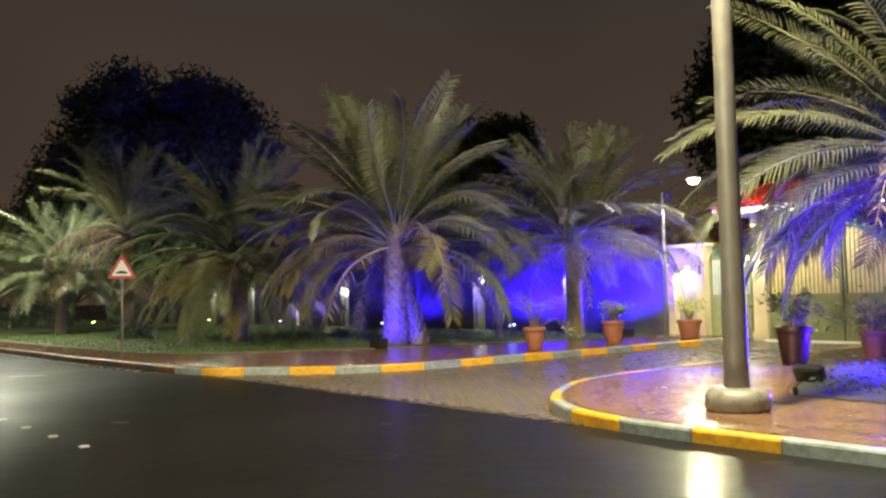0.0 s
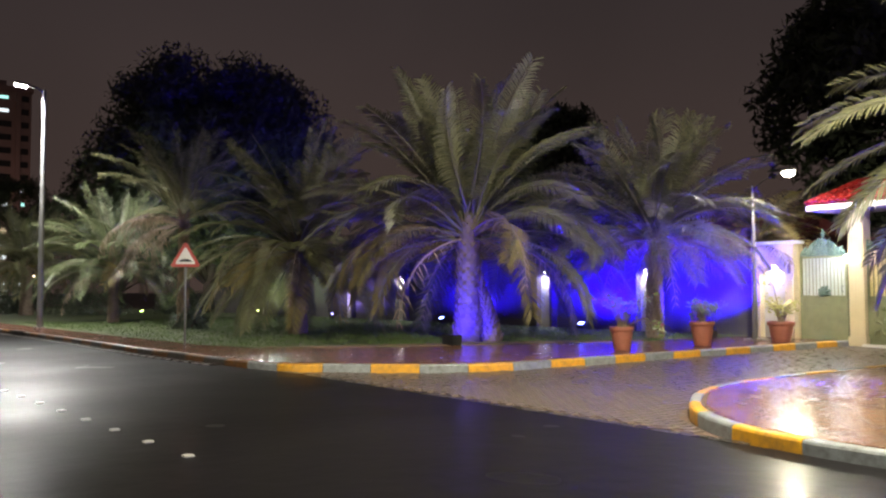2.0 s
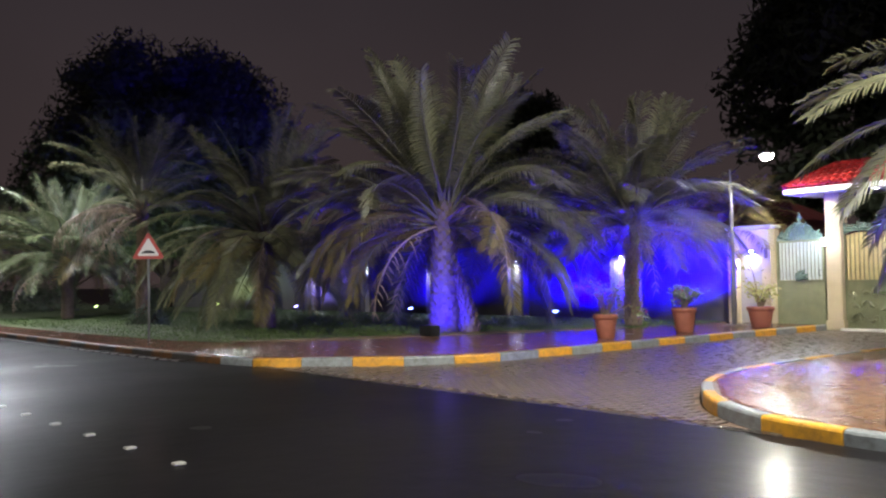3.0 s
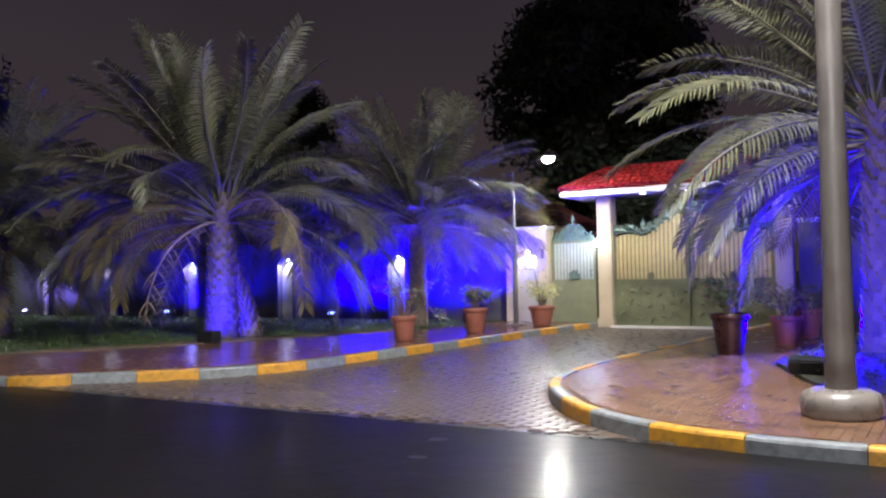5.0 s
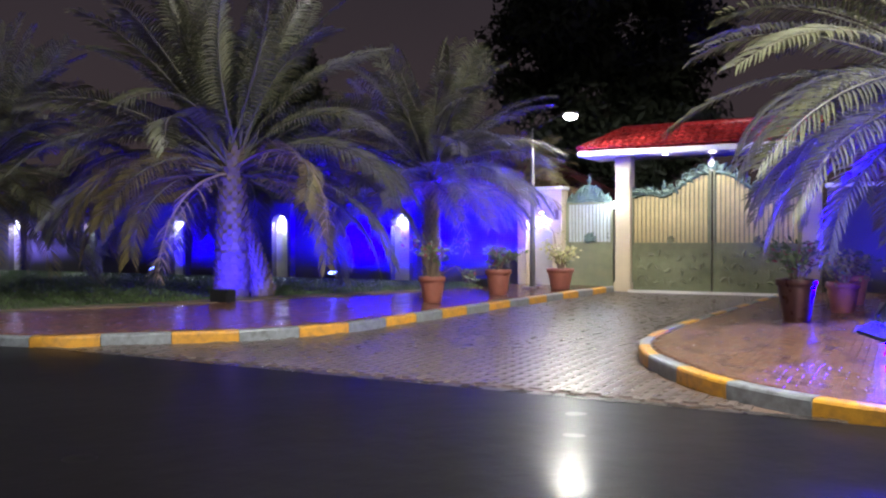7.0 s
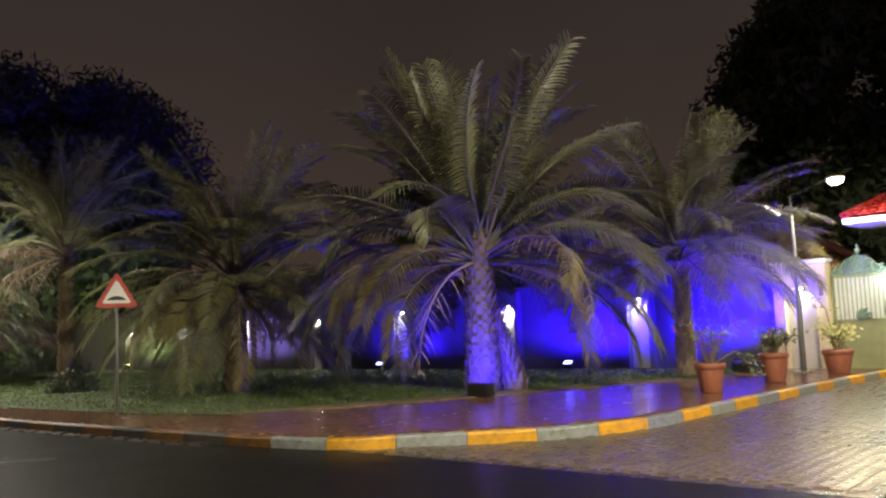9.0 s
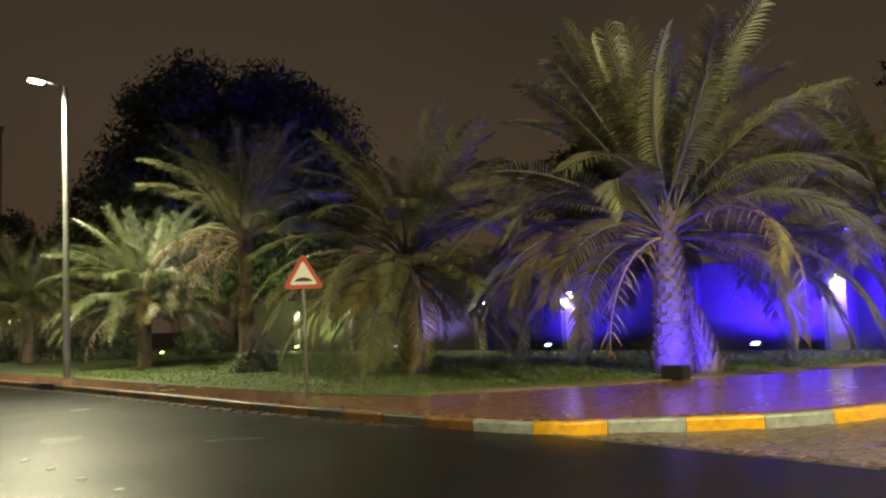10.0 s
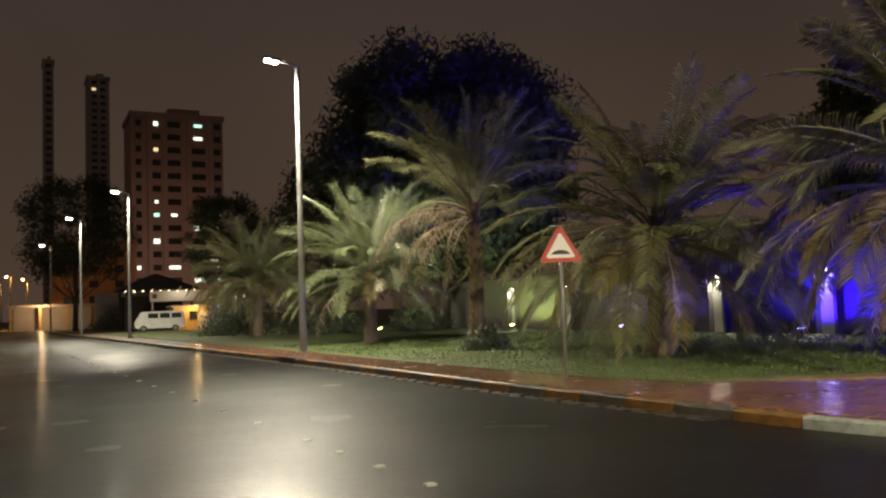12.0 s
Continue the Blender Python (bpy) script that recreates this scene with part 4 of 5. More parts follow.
tree((24.0, 60.0, 0), 17.6, 19.5, "huge dark broad-leaved tree rising behind the palms", 21, 80000, 0.5, leaf=0.6)
tree((38.5, 19.0, 0), 16.5, 11.5, "dark tall tree behind the gate and wall", 22, 46000, leaf=0.56)
tree((17.5, 92.0, 0), 13.0, 9.0, "dark tree hanging over the far kiosk", 26, 14000, low=0.38, leaf=0.4)
tree((22.0, 74.0, 0), 13.0, 12.0, "dark tree beside the far verge", 23, 14000, leaf=0.5)
tree((34.0, 36.0, 0), 12.0, 9.0, "dark tree behind the boundary wall", 24, 22000, leaf=0.5)
tree((6.8, 136.0, 0), 21.0, 17.0, "dim spreading roadside tree at the far end of the road", 25, 16000, low=0.36, leaf=0.6)


def bush(place, w, d, h, label, seed, leaves=2600, material=None, name="bush", leaf=0.22):
    rnd = np.random.RandomState(seed)
    ob = thing(name, place, label, "bush", "dark bushes")
    u = rnd.normal(size=(leaves, 3))
    u /= np.linalg.norm(u, axis=1)[:, None]
    u[:, 2] = np.abs(u[:, 2])
    lump = 1 + 0.18 * np.sin(5 * u[:, :1] + seed) + 0.14 * np.cos(7 * u[:, 1:2] + 2 * seed)
    c = u * np.array([w / 2, d / 2, h]) * rnd.uniform(0.55, 1.0, (leaves, 1)) * lump
    t1 = rnd.normal(size=(leaves, 3))
    t1 /= np.linalg.norm(t1, axis=1)[:, None]
    t2 = np.cross(t1, u)
    s = leaf * rnd.uniform(0.6, 1.2, (leaves, 1))
    v = np.stack([c - t1 * s * 0.5, c + t2 * s * 0.25, c + t1 * s * 0.5, c - t2 * s * 0.25], 1).reshape(-1, 3)
    v[:, 2] = np.maximum(v[:, 2], 0.0)
    me = bpy.data.meshes.new("foliage")
    me.from_pydata(v.tolist(), [], np.arange(leaves * 4).reshape(-1, 4).tolist())
    me.materials.append(material or M_LEAF)
    tagged(part("foliage", me, None, ob), kind="stuff")
    bm = bmesh.new()
    for k in range(5):
        a = k * 1.3 + seed
        tube(bm, [(0, 0, -0.03), (0.25 * w * math.cos(a), 0.25 * d * math.sin(a), h * 0.6)], [0.03, 0.012], 5)
    part("stem", bm, M_BARK, ob)
    return ob


for i, (x, y, w, d, h) in enumerate(((14.2, 66.0, 7.0, 5.0, 3.6), (16.5, 60.0, 5.0, 4.0, 2.6), (12.0, 68.0, 4.0, 4.0, 2.4), (21.5, 58.5, 4.5, 3.5, 2.2), (14.5, 75.0, 5.0, 4.0, 3.0))):
    bush((x, y, 0.12), w, d, h, "dense dark shrub at the lawn's far end", 31 + i)


bush((13.15, 35.3, 0.14), 1.7, 1.7, 0.85, "dark shrubby offshoots round the tall palm's foot", 38, 900, leaf=0.2)


# ---- street lamps ----
def street_lamp(place, height, arm, label, light=0.0, base=True, colour=WHITE, lens=None, turn=0.0, body=None, cone=150, thick=1.0, throw=None):
    ob = thing("street_lamp", place, label, "street lamp", "street lamps along the road", turn=turn)
    body = body or M_POLE
    part("pole", alathe([(0.125 * thick, 0.0), (0.118 * thick, 0.6), (0.105 * thick, 3.0), (0.075 * thick, height - 0.05), (0.04, height)], 18), body, ob, smooth=True)
    if base:
        part("base_collar", alathe([(0.36, 0.0), (0.385, 0.04), (0.39, 0.16), (0.36, 0.235), (0.28, 0.272), (0.12, 0.28)], 28), M_BASE, ob, "rounded wet concrete collar", smooth=True)
    else:
        part("base_plate", abox((0, 0, 0.03), (0.42, 0.42, 0.06), bevel=0.01), M_BASE, ob)
        for k in range(4):
            part("bolt", alathe([(0.02, 0.06), (0.02, 0.10), (0.005, 0.105)], 8, Matrix.Translation((0.15 * (1 if k % 2 else -1), 0.15 * (1 if k > 1 else -1), 0))), M_POLE, ob)
    part("access_door", abox((-0.10 * thick, 0, 1.0), (0.03, 0.09, 0.38), bevel=0.008), body, ob)
    part("arm", atube([(0, 0, height - 0.12), (-arm * 0.4, 0, height + 0.02), (-arm, 0, height + 0.10)], [0.05, 0.042, 0.036], 10), body, ob, smooth=True)
    head = part("lamp_head", abox((-arm - 0.28, 0, height + 0.13), (0.62, 0.27, 0.10), pose(0, 0, 0, 0, 5, 0), bevel=0.035), body, ob, "flat grey lamp head")
    part("lens", abox((-arm - 0.30, 0, height + 0.055), (0.46, 0.21, 0.09), pose(0, 0, 0, 0, 5, 0), bevel=0.03), lens or G_STREET, head, "brightly lit lens")
    if light:
        c, s = math.cos(radians(turn)), math.sin(radians(turn))
        lx = -arm - 0.30
        p = (place[0] + c * lx, place[1] + s * lx, place[2] + height - 0.06)
        dx, dy = throw if throw else (-0.025 * c, -0.025 * s)
        lamp("street_light", "SPOT", p, light, colour, 0.16, (p[0] + 10 * dx, p[1] + 10 * dy, p[2] - 10), cone, 0.12)
    return ob


street_lamp((9.87, 6.07, 0.15), 9.9, 0.9, "tall grey street lamp on a rounded concrete collar", STREET_NEAR, True, colour=(1.0, 0.89, 0.64), body=M_POLE_D, thick=1.22, cone=178)
street_lamp((8.62, 39.9, 0.15), 9.9, 0.6, "tall galvanised street lamp lit at the road's edge", STREET_FAR * 1.25, False, cone=168, throw=(-0.35, 0.25))
street_lamp((6.75, 73.0, 0.12), 9.9, 0.6, "tall lit street lamp far along the road", STREET_FAR * 0.7, False)
street_lamp((4.75, 90.0, 0.1), 9.9, 0.6, "tall lit street lamp far along the road", STREET_FAR * 0.6, False)
street_lamp((3.3, 119.0, 0.1), 9.9, 0.6, "tall lit street lamp far along the road", 0, False)
street_lamp((10.3, -27.0, 0.15), 9.9, 0.9, "tall grey street lamp further back along the pavement", STREET_FAR, True)
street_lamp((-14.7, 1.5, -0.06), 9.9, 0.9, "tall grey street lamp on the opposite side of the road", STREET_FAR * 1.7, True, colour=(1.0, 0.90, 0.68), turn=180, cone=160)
for x, y, h in ((-2.6, 175.0, 8.5), (-1.4, 205.0, 10.5), (1.5, 185.0, 9.0)):
    street_lamp((x, y, 0), h, 0.5, "distant street lamp with orange sodium light", 900, False, AMBER, G_AMBER)

# slim lamp by the side gate, its arm over the driveway
ob = thing("garden_lamp", (22.85, 16.28, 0.155), "slim dark garden lamp post with a bright head", "street lamp")
part("base_plate", abox((0, 0, 0.03), (0.62, 0.42, 0.06), bevel=0.012), M_BASE, ob)
part("pole", alathe([(0.075, 0.05), (0.07, 1.2), (0.05, 3.2), (0.018, 4.55)], 14), M_POLE, ob, smooth=True)
part("arm", atube([(0, 0, 4.4), (0.02, -0.35, 4.66), (0.05, -0.75, 4.82), (0.06, -1.0, 4.84)], 0.014, 8), M_BLACK, ob, smooth=True)
hd = part("lamp_head", abox((0.06, -1.12, 4.88), (0.24, 0.42, 0.09), bevel=0.03), M_POLE, ob)
part("lens", alathe([(0.02, -0.13), (0.07, -0.115), (0.11, -0.075), (0.13, 0.0), (0.12, 0.03)], 20, Matrix.Translation((0.06, -1.12, 4.83)) @ Matrix.Diagonal((0.9, 1.5, 1.0, 1.0))), G_GARDEN, hd, "brightly lit lens")
lamp("garden_light", "SPOT", (22.9, 15.15, 4.92), 1150, (1.0, 0.87, 0.58), 0.2, (22.45, 13.6, 0), 164, 0.2)


# ---- floodlights ----
def flood(place, turn, lens, colour, power, label, aim=None):
    ob = thing("floodlight", place, label, "floodlight", "garden floodlights", turn=turn)
    part("spike", alathe([(0.008, -0.12), (0.02, 0.0), (0.02, 0.14)], 8), M_BLACK, ob)
    part("bracket", atube([(0, -0.17, 0.24), (0, -0.17, 0.13), (0, 0.17, 0.13), (0, 0.17, 0.24)], 0.012, 6), M_BLACK, ob)
    tilt = pose(0, 0, 0, 0, 58, 0)
    part("housing", abox((0, 0, 0.24), (0.10, 0.38, 0.28), tilt, bevel=0.015), M_BLACK, ob)
    part("lens", abox((-0.03, 0, 0.285), (0.02, 0.25, 0.13), tilt, bevel=0.006), lens, ob, "lit coloured lens")
    c, s = math.cos(radians(turn)), math.sin(radians(turn))
    p = (place[0] - 0.16 * c, place[1] - 0.16 * s, place[2] + 0.48)
    lamp("flood_light", "SPOT", p, power, colour, 0.25, aim or (p[0] + 0.2, p[1], p[2] + 1.0), 160 if aim else 174, 0.4)
    return ob


flood((23.35, 23.62, 0.16), 0, G_BLUE, BLUE, FLOOD * 7.0, "small blue floodlight on the lawn before the wall")
flood((23.45, 32.1, 0.16), 0, G_BLUE, BLUE, FLOOD * 2.0, "small blue floodlight on the lawn before the wall")
flood((23.45, 41.65, 0.16), 0, G_VIOLET, VIOLET, FLOOD * 0.8, "small violet floodlight on the lawn before the wall")
flood((23.5, 50.8, 0.16), 0, G_LIME, LIME, FLOOD * 0.6, "small yellow-green floodlight on the lawn before the wall")
flood((18.1, 56.1, 0.16), 0, G_LIME, LIME, FLOOD * 0.6, "small yellow-green floodlight beside the pale palm")
flood((17.5, 7.0, 0.17), 0, G_BLUE, BLUE, FLOOD * 3.8, "small blue floodlight in the corner bed", aim=(15.0, 6.9, 2.9))
flood((22.5, 6.65, 0.17), 0, G_BLUE, BLUE, FLOOD, "small blue floodlight near the south wall")
# black box flood at the edge of the corner bed, turned towards the palm
ob = thing("bed_floodlight", (13.3, 6.9, 0.16), "black box floodlight at the edge of the corner bed", "floodlight", turn=-5)
part("housing", abox((0, 0, 0.13), (0.16, 0.46, 0.25), pose(0, 0, 0, 0, -32, 0), bevel=0.02), M_BLACK, ob)
part("lens", abox((0.075, 0, 0.175), (0.02, 0.38, 0.17), pose(0, 0, 0, 0, -32, 0), bevel=0.004), G_BLUE, ob, "lit blue lens")
part("bracket", atube([(0, -0.25, 0.14), (0, -0.25, 0.0), (0, 0.25, 0.0), (0, 0.25, 0.14)], 0.014, 6), M_BLACK, ob)
lamp("bed_floodlight_light", "SPOT", (13.55, 6.88, 0.42), FLOOD * 1.8, BLUE, 0.08, (15.4, 5.9, 2.0), 116, 0.4)
# black box light at the large palm's foot
ob = thing("palm_uplight", (14.75, 20.35, 0.16), "black box uplight at the foot of the large palm", "floodlight")
part("housing", abox((0, 0, 0.14), (0.30, 0.52, 0.28), bevel=0.02), M_BLACK, ob)
part("lens", abox((0.155, 0, 0.17), (0.02, 0.44, 0.16), bevel=0.004), G_BLUE, ob, "lit blue lens facing the trunk")
lamp("palm_uplight_light", "SPOT", (14.98, 20.45, 0.5), FLOOD * 0.95, BLUE, 0.14, (16.1, 21.2, 2.4), 150, 0.5)
ob = thing("wall_floodlight", (23.1, 18.0, 0.16), "black box floodlight turned towards the wall and palm", "floodlight", turn=40)
part("housing", abox((0, 0, 0.15), (0.28, 0.42, 0.26), pose(0, 0, 0, 0, -20, 0), bevel=0.02), M_BLACK, ob)
part("lens", abox((0.145, 0, 0.20), (0.02, 0.34, 0.17), pose(0, 0, 0, 0, -20, 0), bevel=0.004), G_BLUE, ob, "lit blue lens")
lamp("wall_floodlight_light", "SPOT", (23.4, 18.25, 0.45), FLOOD * 7.0, BLUE, 0.08, (23.3, 18.9, 2.2), 166, 0.5)

# ---- sign ----
ob = thing("road_sign", (9.18, 25.3, 0.15), "red-edged triangular speed hump sign on a thin post", "road sign", turn=-30)
part("post", alathe([(0.03, -0.1), (0.03, 2.72)], 12), M_POLE, ob, smooth=True)


def tri(r, c=0.0, rnd=0.05, n=5):
    pts = []
    for k in range(3):
        a = math.pi / 2 + k * 2 * math.pi / 3
        cx, cz = (r - 2 * rnd) * math.cos(a), (r - 2 * rnd) * math.sin(a)
        for i in range(n + 1):
            b = a - math.pi / 3 + 2 * math.pi / 3 * i / n
            pts.append((cx + rnd * math.cos(b), cz + rnd * math.sin(b)))
    return pts


def plate(poly, y0, y1):
    bm = bmesh.new()
    a = [bm.verts.new((x, y0, z)) for x, z in poly]
    b = [bm.verts.new((x, y1, z)) for x, z in poly]
    bm.faces.new(a)
    bm.faces.new(list(reversed(b)))
    for i in range(len(poly)):
        bm.faces.new((a[i], b[i], b[(i + 1) % len(poly)], a[(i + 1) % len(poly)]))
    bmesh.ops.recalc_face_normals(bm, faces=bm.faces)
    return bm


up = Matrix.Translation((0, -0.04, 2.42))
border = part("border", plate(tri(0.49), -0.006, 0.006), M_RED, ob, "red border", m=up)
part("face", plate(tri(0.33, rnd=0.03), -0.010, -0.0065), M_SIGNW, ob, "white face", m=up)
hump = [(-0.18, -0.10), (0.18, -0.10)] + [(0.18 * math.cos(a * math.pi / 10), -0.10 + 0.085 * math.sin(a * math.pi / 10) ** 1.3) for a in range(1, 10)]
part("hump_symbol", plate(hump, -0.014, -0.0105), M_BLACK, ob, "black hump symbol", m=up)
for z in (2.2, 2.5):
    part("clamp", abox((0, 0, z), (0.09, 0.075, 0.035), bevel=0.006), M_POLE, ob)


# ---- potted plants ----
def pot_profile(r, h, lip=0.05):
    return [(r * 0.62, 0.0), (r * 0.66, 0.02), (r * 0.9, h - 0.12), (r * 0.9, h - 0.115), (r, h - 0.11), (r, h - 0.012), (r * 0.97, h), (r * 0.88, h), (r * 0.86, h - 0.05), (0.02, h - 0.055)]


def potted(place, r, h, clay, label, seed, stems=9, tall=0.75, leaf_mat=M_PLANT, flowers=0.25, lean=0.0, long_stem=False, trail=(), category="potted plant"):
    rnd = random.Random(seed)
    ob = thing("potted_plant", place, label, category, "potted plants by the driveway")
    part("pot", alathe(pot_profile(r, h), 28), clay, ob, smooth=True)
    part("soil", alathe([(r * 0.85, h - 0.06), (r * 0.84, h - 0.035), (0.02, h - 0.02)], 18), M_POTSOIL, ob)
    stem, leaves, blooms = bmesh.new(), bmesh.new(), bmesh.new()
    ends = []
    for k in range(stems):
        a = 2 * math.pi * (k + rnd.random() * 0.6) / stems
        reach = rnd.uniform(0.3, 0.95) * tall
        top = Vector((reach * math.cos(a) + lean, reach * math.sin(a), h + tall * rnd.uniform(0.25, 0.9)))
        if k == 0 and long_stem:
            top = Vector((-0.1, 0.55, h + 1.55))
        mid = Vector((top.x * 0.35, top.y * 0.35, h + (top.z - h) * 0.65))
        tube(stem, [(0.05 * math.cos(a), 0.05 * math.sin(a), h - 0.06), mid, top], [0.022, 0.014, 0.006], 5)
        ends += [(mid, top)]
    for x, y, z in trail:
        mid, top = Vector((x * 0.55, y * 0.55, h + 0.22)), Vector((x, y, z))
        tube(stem, [(0, 0, h - 0.06), mid, top], [0.016, 0.011, 0.005], 5)
        ends += [(mid.lerp(top, 0.55), top)]
    for mid, top in ends:
        for i in range(22):
            p = mid.lerp(top, rnd.uniform(-0.2, 1.08)) + Vector((rnd.gauss(0, 0.09), rnd.gauss(0, 0.09), rnd.gauss(0, 0.07)))
            bloom = rnd.random() < flowers and i > 12
            bm = blooms if bloom else leaves
            d = Vector((rnd.gauss(0, 1), rnd.gauss(0, 1), rnd.gauss(0, 0.7))).normalized()
            t = d.orthogonal().normalized()
            s = rnd.uniform(0.07, 0.16) if not bloom else rnd.uniform(0.07, 0.12)
            q = [bm.verts.new(v) for v in (p, p + d * s * 0.5 + t * s * 0.3, p + d * s, p + d * s * 0.5 - t * s * 0.3)]
            bm.faces.new(q)
    part("stem", stem, M_STEM, ob)
    tagged(part("foliage", leaves, leaf_mat, ob), kind="stuff")
    if flowers:
        tagged(part("blossom", blooms, M_FLOWER, ob, "small magenta flowers"), kind="stuff")
    else:
        blooms.free()
    return ob


potted((16.75, 16.1, 0.155), 0.30, 0.58, M_TERRA, "terracotta pot with a sparse flowering bougainvillea", 51, 9, 1.0, flowers=0.5, trail=((0.55, -0.75, 0.55), (0.95, -0.55, 0.28)))
potted((19.75, 15.9, 0.155), 0.33, 0.64, M_TERRA, "terracotta pot with a low bushy flowering shrub", 52, 13, 0.65, flowers=0.3)
potted((22.75, 15.4, 0.155), 0.38, 0.58, M_TERRA, "wide terracotta pot with a leggy pale shrub", 53, 12, 0.75, M_PLANT_Y, 0.0, long_stem=True)
potted((16.05, 8.58, 0.155), 0.34, 0.72, M_DARKPOT, "tall dark glazed pot with a dense dark shrub", 55, 14, 0.75)
potted((18.2, 8.0, 0.155), 0.31, 0.58, M_TERRA, "terracotta pot with a white-flecked shrub in the bed", 56, 10, 0.7, M_PLANT_Y, 0.0)
potted((20.4, 7.95, 0.155), 0.33, 0.62, M_TERRA, "terracotta pot near the gate with a small shrub", 57, 9, 0.5)
# ---- road studs, drain ----
stud_bm = bmesh.new()
vs = box(stud_bm, (0, 0, 0.011), (0.11, 0.10, 0.022), bevel=0.008)
stud_me = mesh_of(stud_bm, "road_stud", M_STUD)
for i in range(26):
    y = 10.41 + 1.055 * i if i < 12 else 10.41 + 1.055 * 11 + 2.0 * (i - 11)
    ob = new("road_stud", stud_me)
    ob.matrix_world = pose(3.58 - (y - 10.4) * 0.04, y, 0.0)
    tagged(ob, "small white raised stud on the wet road", "road stud", "lane line of studs")
ob = thing("drain_inlet", (7.40, 37.6, 0.0), "dark drain inlet in the kerb face", "drain", turn=4)
part("opening", abox((0, 0, 0.08), (0.1, 1.3, 0.17), bevel=0.01), M_BLACK, ob)
part("frame", abox((-0.06, 0, 0.175), (0.22, 1.4, 0.02), bevel=0.005), M_BLACK, ob)


# ---- far end of the road ----
def tower(place, w, d, floors, label, seed, material, cols, lit=0.3, fh=3.3, ground_h=2.0, turn=0):
    rnd = random.Random(seed)
    ob = thing("tower_block", place, label, "building", "distant towers", turn=turn)
    h = floors * fh + ground_h
    part("wall", abox((0, 0, h / 2), (w, d, h)), material, ob)
    part("roof", abox((0, 0, h + 0.6), (w + 0.8, d + 0.8, 1.2)), material, ob)
    part("roof_house", abox((w * 0.1, 0, h + 2.2), (w * 0.35, d * 0.5, 2.4)), material, ob)
    n = len(cols)
    for c, (u, ww) in enumerate(cols):
        part("fin", abox((-w / 2 + w * u - ww / 2 - 0.45, -d / 2 - 0.25, h / 2), (1.1, 0.9, h)), material, ob)
    frame = mesh_of(abox((0, 0, 0), (1, 1, 1)), "window_pane", M_GLASS)
    panes = [mesh_of(abox((0, 0, 0), (1, 1, 1)), "window_pane", g) for g in (G_WIN_W, G_WIN_Y, G_WIN_G)]
    for f in range(floors):
        for u, ww in cols:
            on = rnd.random() < lit
            me = panes[rnd.choice((0, 0, 0, 1, 2))] if on else frame
            o = part("window_pane", me, None, ob, m=Matrix.Translation((-w / 2 + w * u, -d / 2 - 0.03, ground_h + fh * (f + 0.5))) @ Matrix.Diagonal((ww * (rnd.uniform(0.35, 0.8) if on else 1), 0.1, 1.5 * (rnd.uniform(0.4, 0.85) if on else 1), 1)))
    return ob


tower((36.3, 240.0, 0), 22.5, 16, 15, "pinkish apartment tower with scattered lit windows", 61, M_FAR,
      ((0.07, 1.5), (0.26, 2.2), (0.45, 3.4), (0.72, 3.6), (0.93, 2.0)), 0.38)
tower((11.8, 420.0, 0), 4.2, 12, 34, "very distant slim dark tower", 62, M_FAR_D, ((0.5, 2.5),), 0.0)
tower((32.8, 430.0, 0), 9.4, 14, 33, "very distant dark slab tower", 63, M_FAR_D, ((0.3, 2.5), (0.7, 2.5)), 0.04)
tower((15.0, 222.0, 0), 18.0, 12, 4, "low orange-pink block lit by sodium lamps", 64, M_BRICKBLDG, ((0.2, 2.0), (0.5, 2.0), (0.8, 2.0)), 0.0, 3.4, 4.0)
lamp("sodium_glow", "SPOT", (8.0, 195.0, 9.0), 900, AMBER, 0.3, (16.0, 216.0, 8.0), 120, 0.6)
lamp("tower_foot_light", "SPOT", (33.0, 206.0, 7.0), 2600, (1.0, 0.60, 0.48), 0.3, (36.0, 232.0, 16.0), 110, 0.8)

kiosk = thing("guard_kiosk", (15.8, 103.0, 0.0), "small ochre guard kiosk lit from outside", "kiosk")
part("wall", abox((0, 0, 1.2), (3.4, 2.6, 2.4), bevel=0.03), M_OCHRE, kiosk)
part("roof", abox((0, 0, 2.46), (3.9, 3.1, 0.14), bevel=0.03), M_PALE, kiosk)
for x in (-1.0, 0.3):
    w = part("window", abox((x, -1.31, 1.5), (0.8, 0.06, 0.9)), M_GLASS, kiosk)
    part("frame", abox((x, -1.33, 1.02), (0.95, 0.1, 0.07)), M_PALE, w)
part("door", abox((1.25, -1.31, 1.0), (0.7, 0.05, 2.0)), M_PALE, kiosk)
lamp("kiosk_light", "POINT", (16.2, 100.4, 2.9), 200, (1.0, 0.62, 0.26), 0.1)

van = thing("parked_van", (12.6, 100.6, 0.0), "white parked minibus with dark windows", "van", turn=172)
bm = bmesh.new()
prof = [(-2.4, 0.35), (2.2, 0.35), (2.4, 0.9), (2.2, 1.25), (1.7, 2.0), (-2.3, 2.05), (-2.4, 1.2)]
lo = [bm.verts.new((x, -0.9, z)) for x, z in prof]
hi = [bm.verts.new((x, 0.9, z)) for x, z in prof]
bm.faces.new(lo)
bm.faces.new(list(reversed(hi)))
for i in range(len(prof)):
    bm.faces.new((lo[i], hi[i], hi[(i + 1) % 7], lo[(i + 1) % 7]))
bmesh.ops.recalc_face_normals(bm, faces=bm.faces)
bmesh.ops.bevel(bm, geom=list(bm.edges), offset=0.07, segments=2, affect="EDGES")
part("body", bm, M_VAN, van)
for x in (-1.6, -0.5, 0.6):
    for y in (-0.905, 0.905):
        part("window", abox((x, y, 1.6), (0.95, 0.03, 0.5), bevel=0.01), M_GLASS, van)
